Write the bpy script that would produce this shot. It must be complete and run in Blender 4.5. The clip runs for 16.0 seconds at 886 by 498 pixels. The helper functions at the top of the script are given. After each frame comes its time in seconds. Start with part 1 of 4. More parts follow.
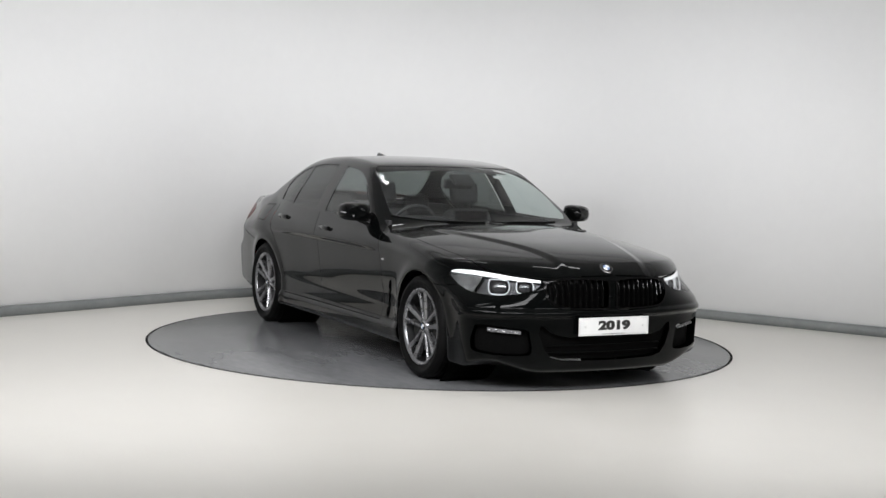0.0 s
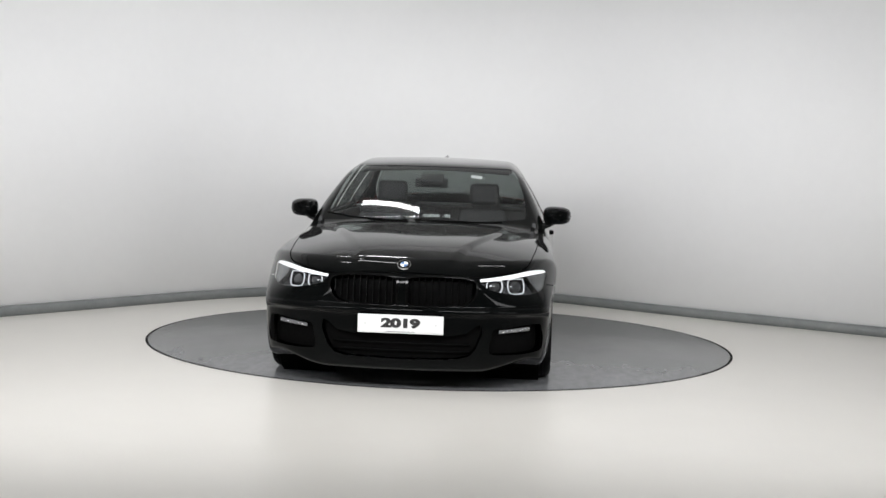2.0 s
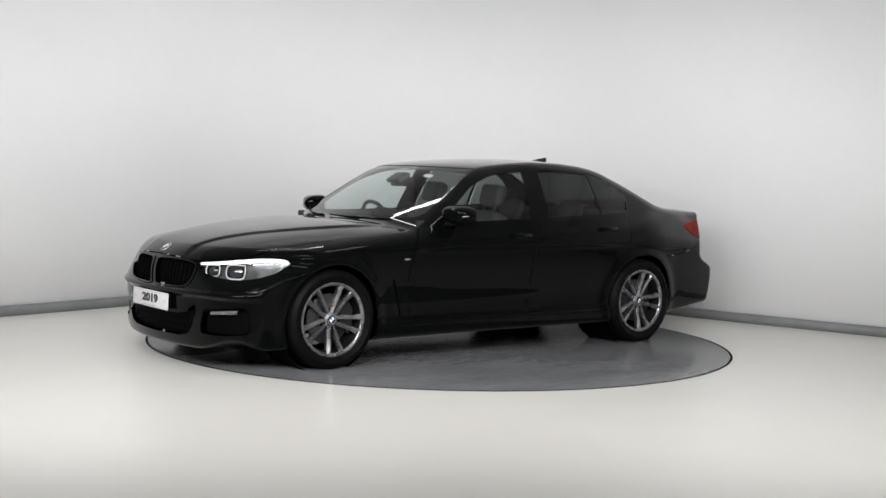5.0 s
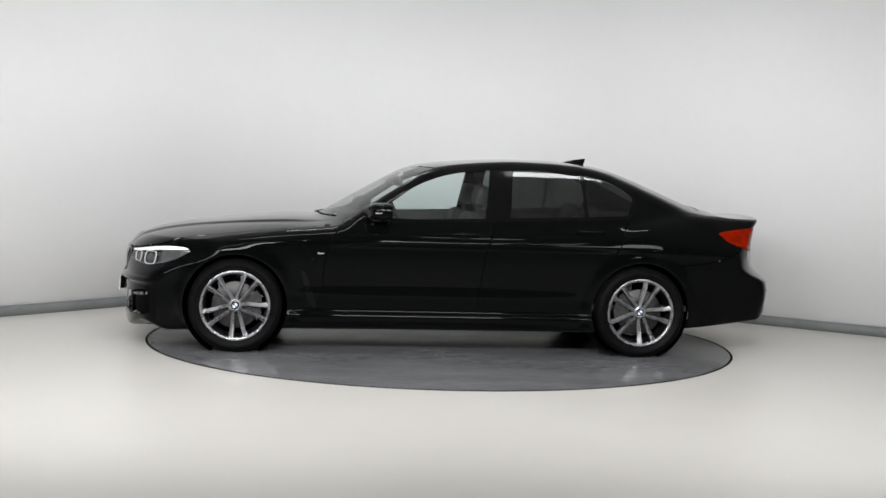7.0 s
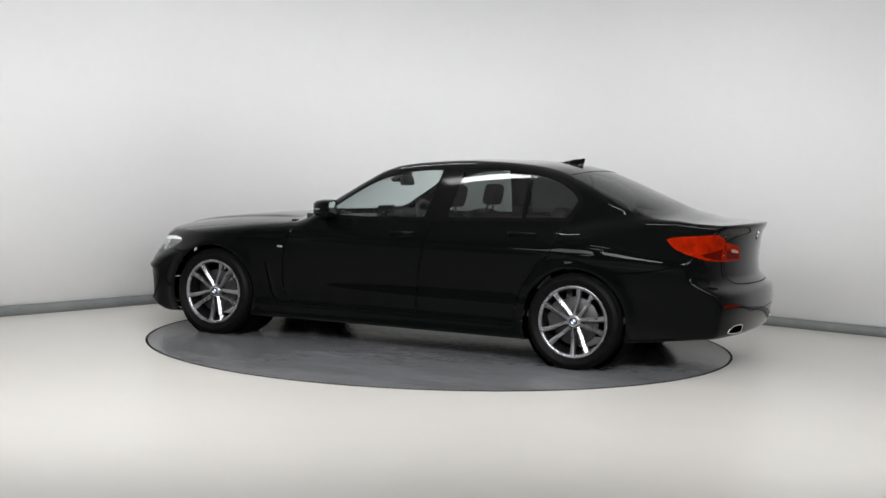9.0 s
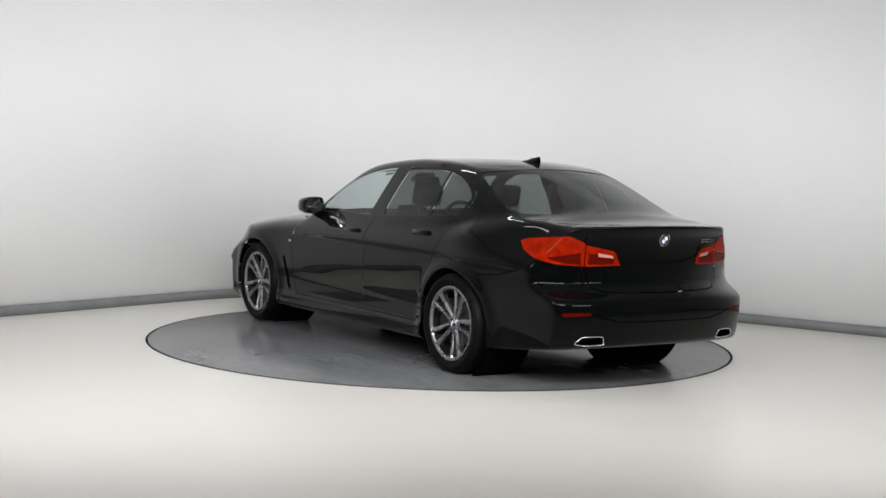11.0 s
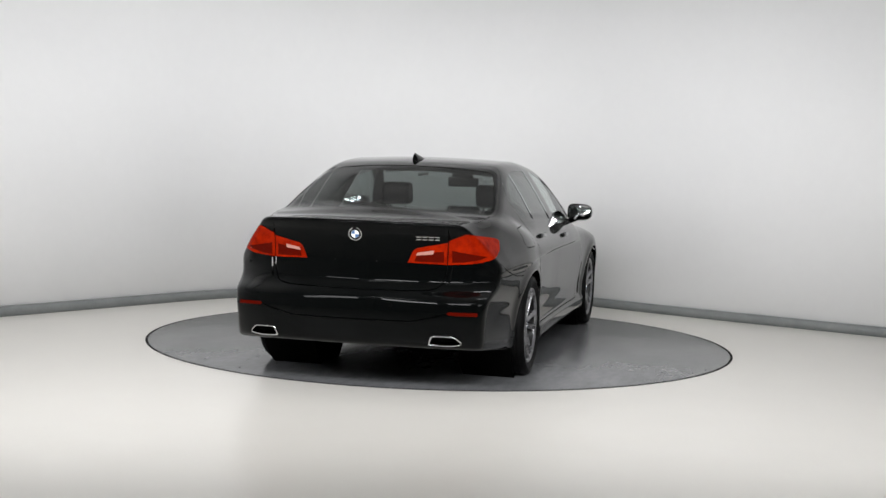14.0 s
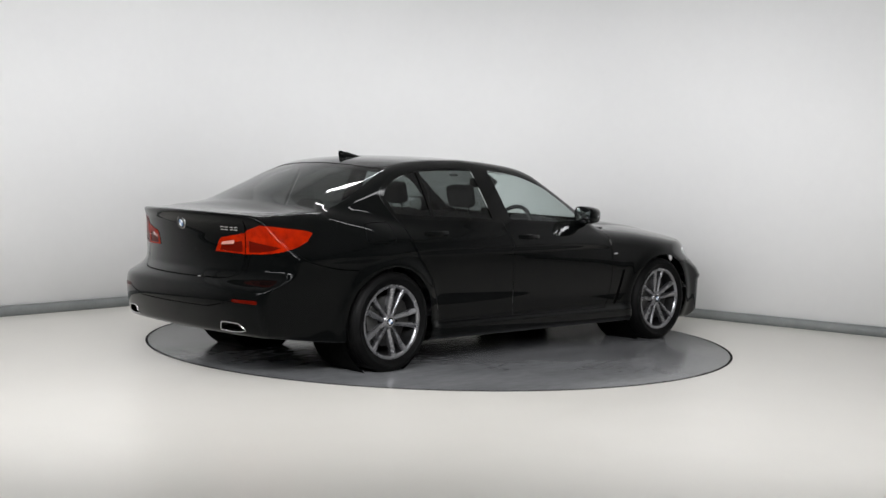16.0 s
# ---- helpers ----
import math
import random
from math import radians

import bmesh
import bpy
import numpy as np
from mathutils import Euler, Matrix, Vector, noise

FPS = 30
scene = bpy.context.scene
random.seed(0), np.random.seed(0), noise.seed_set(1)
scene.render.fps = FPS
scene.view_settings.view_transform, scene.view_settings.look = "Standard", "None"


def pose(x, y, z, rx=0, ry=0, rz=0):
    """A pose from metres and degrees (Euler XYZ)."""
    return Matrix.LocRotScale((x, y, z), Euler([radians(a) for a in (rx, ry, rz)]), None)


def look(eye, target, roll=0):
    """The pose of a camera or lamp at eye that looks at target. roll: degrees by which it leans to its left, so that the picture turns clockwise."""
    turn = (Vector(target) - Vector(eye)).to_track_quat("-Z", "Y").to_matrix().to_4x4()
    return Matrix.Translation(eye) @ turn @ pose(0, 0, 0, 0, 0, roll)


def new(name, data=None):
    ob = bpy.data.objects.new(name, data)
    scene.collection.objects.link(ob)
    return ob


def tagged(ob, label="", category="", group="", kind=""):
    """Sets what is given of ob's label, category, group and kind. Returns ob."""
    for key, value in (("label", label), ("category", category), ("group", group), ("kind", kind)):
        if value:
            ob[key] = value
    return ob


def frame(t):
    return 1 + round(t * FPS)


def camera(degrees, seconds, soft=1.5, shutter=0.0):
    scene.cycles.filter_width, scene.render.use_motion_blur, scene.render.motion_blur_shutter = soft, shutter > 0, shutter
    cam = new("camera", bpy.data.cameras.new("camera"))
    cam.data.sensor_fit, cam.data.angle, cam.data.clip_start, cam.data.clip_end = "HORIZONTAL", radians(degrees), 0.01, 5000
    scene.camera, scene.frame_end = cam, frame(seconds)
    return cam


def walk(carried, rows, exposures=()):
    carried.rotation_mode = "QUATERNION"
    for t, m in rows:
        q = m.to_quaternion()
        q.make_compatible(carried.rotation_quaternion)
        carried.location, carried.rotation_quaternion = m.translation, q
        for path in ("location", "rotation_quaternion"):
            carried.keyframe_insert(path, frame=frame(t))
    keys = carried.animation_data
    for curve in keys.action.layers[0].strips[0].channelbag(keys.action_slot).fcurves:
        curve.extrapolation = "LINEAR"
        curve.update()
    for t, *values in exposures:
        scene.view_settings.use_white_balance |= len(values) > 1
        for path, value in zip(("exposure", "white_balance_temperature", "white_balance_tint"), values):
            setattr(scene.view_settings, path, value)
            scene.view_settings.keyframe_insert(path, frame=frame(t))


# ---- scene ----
# Field of view and still camera, 10.3 m from the turntable's axis
EYE = (0.0, -10.262, 1.434)
PAN, TILT, LEAN = 0.037, -3.967, 1.805
cam = camera(37.63, 16.0, soft=1.5)
_aim = (EYE[0] + math.sin(radians(PAN)) * math.cos(radians(TILT)), EYE[1] + math.cos(radians(PAN)) * math.cos(radians(TILT)), EYE[2] + math.sin(radians(TILT)))
walk(cam, [(0.0, look(EYE, _aim, LEAN)), (16.0, look(EYE, _aim, LEAN))], exposures=[(0.0, 0.0), (16.0, 0.0)])

# Turn of the car and its table: degrees at the start, degrees per second, car's offset from the axis
TURN0, RATE, OFF = -62.49, -15.8106, (0.0913, -0.0606)
TABLE_R = 2.26

# World: a closed hall, so only a trace of grey light from outside
world = bpy.data.worlds.new("world")
scene.world = world
world.use_nodes = True
world.node_tree.nodes["Background"].inputs[0].default_value = (0.8, 0.85, 0.9, 1)
world.node_tree.nodes["Background"].inputs[1].default_value = 0.02

# Studio lights: eye, aim, length, width, watts (strips under the ceiling over the set and the floor before it, panels
# hung at the front). The first follows reflections on the car; the others are added, unseen, to even out wall and floor
CEIL = 4.25
LIGHTS = [((-1.03, 0.98, 4.1), (-1.03, 0.98, 0.0), 1.3, 0.10, 10.8),
          ((-1.2, -1.4, 4.05), (-0.96, 0.4, 0.0), 1.3, 0.14, 11.7), ((1.7, -1.4, 4.05), (1.3, 0.4, 0.0), 1.3, 0.14, 8.1),
          ((-2.7, -6.5, 4.05), (-2.7, -6.4, 0.0), 1.3, 0.14, 29.7), ((2.7, -6.5, 4.05), (2.7, -6.4, 0.0), 1.3, 0.14, 17.1),
          ((-1.4, -5.0, 4.05), (-1.4, -4.9, 0.0), 1.3, 0.14, 18.9), ((1.4, -5.0, 4.05), (1.4, -4.9, 0.0), 1.3, 0.14, 10.8),
          ((-1.15, -6.2, 2.8), (-1.6, 3.0, -0.2), 1.8, 0.8, 61.2), ((1.15, -6.2, 2.8), (1.6, 3.0, -0.2), 1.8, 0.8, 54),
          ((-3.6, -6.0, 2.4), (-2.6, 2.0, -0.1), 1.8, 0.8, 36), ((3.6, -6.0, 2.4), (2.6, 2.0, -0.1), 1.8, 0.8, 26.1)]
STRIP_TURN = -26


def light_pose(eye, aim):
    if abs(eye[0] - aim[0]) + abs(eye[1] - aim[1]) < 1e-6:
        return pose(*eye, 0, 0, STRIP_TURN)
    return look(eye, aim)


for eye, aim, length, width, watts in LIGHTS:
    lamp = bpy.data.lights.new("studio_lamp", "AREA")
    lamp.shape, lamp.size, lamp.size_y, lamp.energy, lamp.color = "RECTANGLE", length, width, watts, (0.98, 0.985, 1.0)
    if width > 0.3:
        lamp.spread = radians(95)
    ob = new("studio_lamp", lamp)
    ob.matrix_world = light_pose(eye, aim)


# ---- materials ----
def material(name, color, rough=0.5, metal=0.0, coat=0.0, **extra):
    m = bpy.data.materials.new(name)
    m.use_nodes = True
    b = m.node_tree.nodes["Principled BSDF"]
    b.inputs["Base Color"].default_value = (*color, 1)
    b.inputs["Roughness"].default_value = rough
    b.inputs["Metallic"].default_value = metal
    b.inputs["Coat Weight"].default_value = coat
    b.inputs["Coat Roughness"].default_value = 0.02
    for key, value in extra.items():
        b.inputs[key.replace("_", " ")].default_value = value
    return m


def node(m, kind, **props):
    n = m.node_tree.nodes.new(kind)
    for key, value in props.items():
        n.inputs[key.replace("_", " ")].default_value = value
    return n


def link(m, a, out, b, into):
    m.node_tree.links.new(a.outputs[out], b.inputs[into])


def vary(m, dark, light, scale, detail=4, rough=None, bump=0.0, bump_scale=None, space="Object", stretch=(1, 1, 1)):
    """Two scales of mottling between two colours, roughness wear and fine relief."""
    b = m.node_tree.nodes["Principled BSDF"]
    tc = node(m, "ShaderNodeTexCoord")
    mp = node(m, "ShaderNodeMapping", Scale=stretch)
    link(m, tc, space, mp, 0)
    n1, n2 = node(m, "ShaderNodeTexNoise", Scale=scale, Detail=detail), node(m, "ShaderNodeTexNoise", Scale=scale * 9, Detail=detail)
    link(m, mp, 0, n1, "Vector"), link(m, mp, 0, n2, "Vector")
    mix = node(m, "ShaderNodeMath")
    mix.operation = "MULTIPLY_ADD"
    mix.inputs[1].default_value = 0.35
    link(m, n2, 0, mix, 0)
    sc = node(m, "ShaderNodeMath")
    sc.operation = "MULTIPLY"
    sc.inputs[1].default_value = 0.65
    link(m, n1, 0, sc, 0), link(m, sc, 0, mix, 2)
    ramp = node(m, "ShaderNodeValToRGB")
    ramp.color_ramp.elements[0].position, ramp.color_ramp.elements[1].position = 0.35, 0.65
    ramp.color_ramp.elements[0].color, ramp.color_ramp.elements[1].color = (*dark, 1), (*light, 1)
    link(m, mix, 0, ramp, 0), link(m, ramp, 0, b, "Base Color")
    if rough:
        rr = node(m, "ShaderNodeMapRange")
        rr.inputs[1].default_value, rr.inputs[2].default_value, rr.inputs[3].default_value, rr.inputs[4].default_value = 0.35, 0.65, *rough
        link(m, mix, 0, rr, 0), link(m, rr, 0, b, "Roughness")
    if bump:
        bp = node(m, "ShaderNodeBump", Strength=bump, Distance=0.01)
        n3 = node(m, "ShaderNodeTexNoise", Scale=bump_scale or scale * 20, Detail=6)
        link(m, mp, 0, n3, "Vector"), link(m, n3, 0, bp, "Height"), link(m, bp, 0, b, "Normal")
    return m


def glass(name, tint, gloss_rough=0.0):
    """A thin pane: tinted see-through, with mirror gloss by Fresnel."""
    m = bpy.data.materials.new(name)
    m.use_nodes = True
    t = m.node_tree
    t.nodes.remove(t.nodes["Principled BSDF"])
    out = t.nodes["Material Output"]
    tr, gl, mx, lw, pw, ma = (t.nodes.new("ShaderNode" + k) for k in ("BsdfTransparent", "BsdfGlossy", "MixShader", "LayerWeight", "Math", "Math"))
    tr.inputs[0].default_value = (*tint, 1)
    gl.inputs["Roughness"].default_value = gloss_rough
    lw.inputs[0].default_value = 0.5
    pw.operation, ma.operation = "POWER", "MULTIPLY_ADD"
    pw.inputs[1].default_value, ma.inputs[1].default_value, ma.inputs[2].default_value = 5.0, 0.93, 0.055
    t.links.new(lw.outputs["Facing"], pw.inputs[0]), t.links.new(pw.outputs[0], ma.inputs[0]), t.links.new(ma.outputs[0], mx.inputs[0])
    t.links.new(tr.outputs[0], mx.inputs[1]), t.links.new(gl.outputs[0], mx.inputs[2])
    t.links.new(mx.outputs[0], out.inputs[0])
    return m


PAINT = vary(material("black_paint", (0.002, 0.002, 0.002), 0.03, IOR=1.5, Specular_Tint=(0.12, 0.12, 0.12, 1), Sheen_Weight=0.06, Sheen_Roughness=0.22), (0.0010, 0.0012, 0.0012), (0.0020, 0.0023, 0.0023), 900)
GLOSS_BLACK = material("gloss_black_trim", (0.002, 0.002, 0.002), 0.08, IOR=1.5, Specular_Tint=(0.24, 0.24, 0.24, 1))
MATT_BLACK = vary(material("black_plastic", (0.004, 0.004, 0.004), 0.6, IOR=1.1), (0.0008, 0.0008, 0.0008), (0.002, 0.002, 0.002), 60, bump=0.1)
RUBBER = vary(material("tyre_rubber", (0.01, 0.01, 0.01), 0.6, IOR=1.15), (0.0015, 0.0015, 0.0016), (0.004, 0.004, 0.004), 25, rough=(0.4, 0.6), bump=0.15, bump_scale=150)
ALLOY = vary(material("alloy_rim", (0.4, 0.4, 0.41), 0.32, 0.9), (0.19, 0.19, 0.20), (0.28, 0.28, 0.29), 14, rough=(0.22, 0.36))
CHROME = material("chrome", (0.75, 0.75, 0.76), 0.08, 1.0)
# far darker than the rim: the dark of the spoke gaps is put into this colour
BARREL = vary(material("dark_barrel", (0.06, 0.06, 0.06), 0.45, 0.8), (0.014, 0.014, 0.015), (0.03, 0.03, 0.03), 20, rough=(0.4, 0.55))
STEEL = vary(material("brake_steel", (0.3, 0.3, 0.3), 0.4, 0.9), (0.03, 0.03, 0.03), (0.06, 0.06, 0.058), 30, rough=(0.35, 0.55))
SEAT = vary(material("seat_cloth", (0.02, 0.02, 0.022), 0.8), (0.008, 0.008, 0.009), (0.016, 0.016, 0.017), 40, bump=0.3, bump_scale=400)
CABIN = vary(material("cabin_plastic", (0.02, 0.02, 0.02), 0.6), (0.006, 0.006, 0.007), (0.012, 0.012, 0.013), 30, bump=0.1)
LINING = vary(material("grey_headlining", (0.25, 0.25, 0.25), 0.9), (0.03, 0.03, 0.03), (0.045, 0.045, 0.044), 80)
SCREEN_GLASS = glass("clear_screen_glass", (0.80, 0.85, 0.84))
SIDE_GLASS = glass("green_side_glass", (0.84, 0.91, 0.895))
DARK_GLASS = glass("privacy_glass", (0.16, 0.176, 0.172))
REAR_GLASS = glass("tinted_rear_glass", (0.21, 0.23, 0.225))
LENS = glass("clear_lens", (0.92, 0.94, 0.95))
RED = vary(material("red_lens", (0.30, 0.02, 0.0), 0.35, 0.0, 0.5, Specular_IOR_Level=0.0, Coat_IOR=1.2), (0.11, 0.0034, 0.0005), (0.24, 0.010, 0.0008), 16)
RED_DARK = material("dark_red_lens", (0.055, 0.0022, 0.0006), 0.3, 0.0, 0.5, Specular_IOR_Level=0.0, Coat_IOR=1.25)
SILVER = vary(material("headlamp_reflector", (0.42, 0.43, 0.45), 0.16, 0.95), (0.10, 0.10, 0.105), (0.40, 0.40, 0.41), 26, bump=0.9, bump_scale=45)
DRL = material("white_light_guide", (0.85, 0.87, 0.9), 0.25)
WHITE_PLATE = vary(material("plate_white", (0.72, 0.72, 0.72), 0.35), (0.54, 0.54, 0.54), (0.60, 0.60, 0.59), 15)
WHITE_WALL = vary(material("white_wall_paint", (0.8, 0.8, 0.8), 0.85, Specular_IOR_Level=0.2), (0.785, 0.785, 0.785), (0.805, 0.805, 0.805), 1.2, rough=(0.8, 0.9))
FLOOR_MAT = vary(material("epoxy_floor", (0.6, 0.59, 0.56), 0.3), (0.625, 0.605, 0.565), (0.66, 0.642, 0.605), 0.35, rough=(0.30, 0.34))
SKIRT = vary(material("grey_skirting", (0.2, 0.21, 0.21), 0.5), (0.14, 0.15, 0.15), (0.18, 0.188, 0.185), 6)
TABLE_MAT = vary(material("grey_rubber_mat", (0.15, 0.15, 0.16), 0.4), (0.095, 0.097, 0.102), (0.150, 0.152, 0.158), 0.9, rough=(0.20, 0.26), stretch=(1, 2.6, 1))
DARK_WALL = vary(material("dark_studio_wall", (0.03, 0.03, 0.03), 0.8), (0.02, 0.02, 0.021), (0.04, 0.04, 0.04), 3)
CEIL_MAT = vary(material("ceiling_paint", (0.6, 0.6, 0.6), 0.8), (0.66, 0.66, 0.66), (0.72, 0.72, 0.715), 2)
HOUSING = vary(material("white_lamp_housing", (0.7, 0.7, 0.7), 0.5), (0.66, 0.66, 0.66), (0.74, 0.74, 0.73), 6)
EMIT = material("lamp_diffuser", (0.9, 0.9, 0.9), 0.4, Emission_Color=(0.985, 0.987, 0.985, 1), Emission_Strength=3.0)


# ---- helpers for meshes ----
def part(name, bm, mat, parent=None, label="", smooth=True):
    """One bmesh as ONE mesh object under a thing or a part."""
    me = bpy.data.meshes.new(name)
    if smooth:
        for fc in bm.faces:
            fc.smooth = True
        for e in bm.edges:
            if len(e.link_faces) == 2 and e.calc_face_angle(0) > 0.7:
                e.smooth = False
    bm.to_mesh(me)
    bm.free()
    me.materials.append(mat)
    ob = new(name, me)
    ob.parent = parent
    return tagged(ob, label)


def empty(name, label, category, group="", kind="", m=None):
    ob = new(name)
    if m is not None:
        ob.matrix_world = m
    return tagged(ob, label, category, group, kind)


def box(bm, sx, sy, sz, m=Matrix(), bevel=0.0, seg=2):
    g = bmesh.ops.create_cube(bm, size=1, matrix=m @ Matrix.Diagonal((sx, sy, sz, 1)))
    if bevel:
        es = list({e for v in g["verts"] for e in v.link_edges})
        bmesh.ops.bevel(bm, geom=es, offset=bevel, segments=seg, affect="EDGES", profile=0.6)
    return bm


def revolve(bm, profile, n=72, m=Matrix(), closed=False):
    """profile: (radius, along y) rows turned about the local y axis."""
    rings = []
    for i in range(n):
        a = 2 * math.pi * i / n
        rings.append([bm.verts.new(m @ Vector((r * math.cos(a), y, r * math.sin(a)))) for r, y in profile])
    k = len(profile)
    for i in range(n):
        for j in range(k if closed else k - 1):
            p, q = rings[i], rings[(i + 1) % n]
            bm.faces.new((p[j], p[(j + 1) % k], q[(j + 1) % k], q[j]))
    return bm


def tube(bm, pts, r, n=8, closed=False):
    """A round rod along points."""
    pts = [Vector(p) for p in pts]
    rings = []
    for i, p in enumerate(pts):
        a, b = (pts[i - 1] if i or closed else p), (pts[(i + 1) % len(pts)] if i + 1 < len(pts) or closed else p)
        d = (b - a).normalized()
        s = d.cross(Vector((0, 0, 1)) if abs(d.z) < 0.9 else Vector((1, 0, 0))).normalized()
        u = s.cross(d)
        rr = r[i] if isinstance(r, (list, tuple)) else r
        rings.append([bm.verts.new(p + rr * (math.cos(2 * math.pi * k / n) * s + math.sin(2 * math.pi * k / n) * u)) for k in range(n)])
    for i in range(len(pts) - (0 if closed else 1)):
        p, q = rings[i], rings[(i + 1) % len(pts)]
        for k in range(n):
            bm.faces.new((p[k], p[(k + 1) % n], q[(k + 1) % n], q[k]))
    if not closed:
        bm.faces.new(rings[0][::-1]), bm.faces.new(rings[-1])
    return bm


def slab(bm, outline, z0, z1, m=Matrix()):
    """A flat outline (x, y) raised from z0 to z1."""
    lo = [bm.verts.new(m @ Vector((x, y, z0))) for x, y in outline]
    hi = [bm.verts.new(m @ Vector((x, y, z1))) for x, y in outline]
    k = len(outline)
    bm.faces.new(lo[::-1]), bm.faces.new(hi)
    for i in range(k):
        bm.faces.new((lo[i], lo[(i + 1) % k], hi[(i + 1) % k], hi[i]))
    return bm


# ---- the room ----
def smooth_line(pts, turns=4):
    for _ in range(turns):
        nxt = [pts[0]]
        for a, b in zip(pts, pts[1:]):
            nxt += [(0.75 * a[0] + 0.25 * b[0], 0.75 * a[1] + 0.25 * b[1]), (0.25 * a[0] + 0.75 * b[0], 0.25 * a[1] + 0.75 * b[1])]
        pts = nxt + [pts[-1]]
    return pts


def wall_strip(bm, line, z0, z1, inner, outer):
    """An upright strip along a plan line, from inner to outer metres off it (outwards is to the line's left)."""
    rows = []
    for i, p in enumerate(line):
        a, b = line[max(i - 1, 0)], line[min(i + 1, len(line) - 1)]
        d = Vector((b[0] - a[0], b[1] - a[1])).normalized()
        n = Vector((-d.y, d.x))
        rows.append([bm.verts.new((p[0] + n.x * o, p[1] + n.y * o, z)) for o, z in ((inner, z0), (inner, z1), (outer, z1), (outer, z0))])
    for p, q in zip(rows, rows[1:]):
        for k in range(4):
            bm.faces.new((p[k], q[k], q[(k + 1) % 4], p[(k + 1) % 4]))
    bm.faces.new(rows[0]), bm.faces.new(rows[-1][::-1])
    return bm


# curved white wall: straight at both flanks, round behind the turntable (line runs from west to east, outwards is north)
WALL_LINE = smooth_line([(-6.4, -4.2), (-5.9, -2.2), (-3.05, 1.32), (-2.05, 2.62), (-0.9, 3.28), (0.35, 3.42), (1.25, 3.02), (2.05, 2.32), (3.86, 1.03), (6.3, -0.68), (7.6, -2.2), (7.7, -4.2)])


def build_room():
    wall = part("wall_north", wall_strip(bmesh.new(), WALL_LINE, 0, 3.6, 0.0, 0.15), WHITE_WALL)
    tagged(wall, "smooth white painted wall curving round the turntable", "wall", kind="structure")
    upper = part("wall_upper", wall_strip(bmesh.new(), WALL_LINE, 3.6, CEIL + 0.15, 0.02, 0.15), WHITE_WALL)
    tagged(upper, "white band of wall above the curved set", "wall", kind="structure")
    skirt = part("baseboard", wall_strip(bmesh.new(), WALL_LINE, 0, 0.088, -0.016, 0.004), SKIRT)
    tagged(skirt, "low grey skirting board along the white wall", "skirting board", kind="structure")
    fl = part("floor", box(bmesh.new(), 19, 19.5, 0.2, pose(0.5, -5.25, -0.1)), FLOOR_MAT, smooth=False)
    tagged(fl, "glossy cream epoxy floor with faint reflections", "floor", kind="structure")
    ce = part("ceiling", box(bmesh.new(), 19, 19.5, 0.2, pose(0.5, -5.25, CEIL + 0.25)), CEIL_MAT, smooth=False)
    tagged(ce, "plain white ceiling over the studio", "ceiling", kind="structure")
    for nm, sx, sy, x, y in (("wall_west", 0.2, 11, -6.6, -9.6), ("wall_east", 0.2, 11, 7.9, -9.6), ("wall_south", 14.3, 0.2, 0.65, -15.2)):
        dark = nm == "wall_south"
        w = part(nm, box(bmesh.new(), sx, sy, CEIL + 0.15, pose(x, y, (CEIL + 0.15) / 2)), DARK_WALL if dark else WHITE_WALL, smooth=False)
        tagged(w, "dark plain studio wall behind the camera" if dark else "plain white studio side wall", "wall", kind="structure")


def build_turntable():
    t = empty("turntable", "round grey rubber-topped turntable set into the floor", "turntable")
    bm = revolve(bmesh.new(), [(0.0001, 0.0), (TABLE_R - 0.012, 0.0), (TABLE_R, -0.004), (TABLE_R, -0.02)], 160, pose(0, 0, 0.004, 90))
    bmesh.ops.recalc_face_normals(bm, faces=bm.faces[:])
    part("deck", bm, TABLE_MAT, t)
    bm = revolve(bmesh.new(), [(TABLE_R + 0.001, 0.0), (TABLE_R + 0.019, -0.002), (TABLE_R + 0.019, -0.004), (TABLE_R + 0.001, -0.004)], 160, pose(0, 0, 0.003, 90), closed=True)
    bmesh.ops.recalc_face_normals(bm, faces=bm.faces[:])
    part("rim_gap", bm, MATT_BLACK, t, "thin black gap round the turntable's edge")
    return t


def build_lights():
    for i, (eye, aim, length, width, watts) in enumerate(LIGHTS):
        # the added fill lights get a housing, diffuser and hangers as well
        strip = width < 0.2
        s = empty("ceiling_light" if strip else "fill_panel", "unseen long narrow white strip light under the ceiling" if strip else "wide white fill panel added out of view, tilted towards the set", "ceiling light" if strip else "light panel",
                  "ceiling strip lights" if strip else "studio light panels", m=light_pose(eye, aim))
        part("housing", box(bmesh.new(), length + 0.06, width + 0.05, 0.06, pose(0, 0, 0.055), 0.008), HOUSING, s, "white metal housing")
        part("diffuser", box(bmesh.new(), length, width, 0.012, pose(0, 0, 0.012), 0.004), EMIT, s, "lit white diffuser")
        inv = light_pose(eye, aim).inverted()
        for d in (-0.4, 0.4):
            a = Vector((d * length, 0, 0.08))
            top = light_pose(eye, aim) @ a
            part("hanger", tube(bmesh.new(), [a, inv @ Vector((top.x, top.y, CEIL + 0.16))], 0.003, 6), MATT_BLACK, s, "thin black hanger rod")


build_room()
turntable = build_turntable()
build_lights()
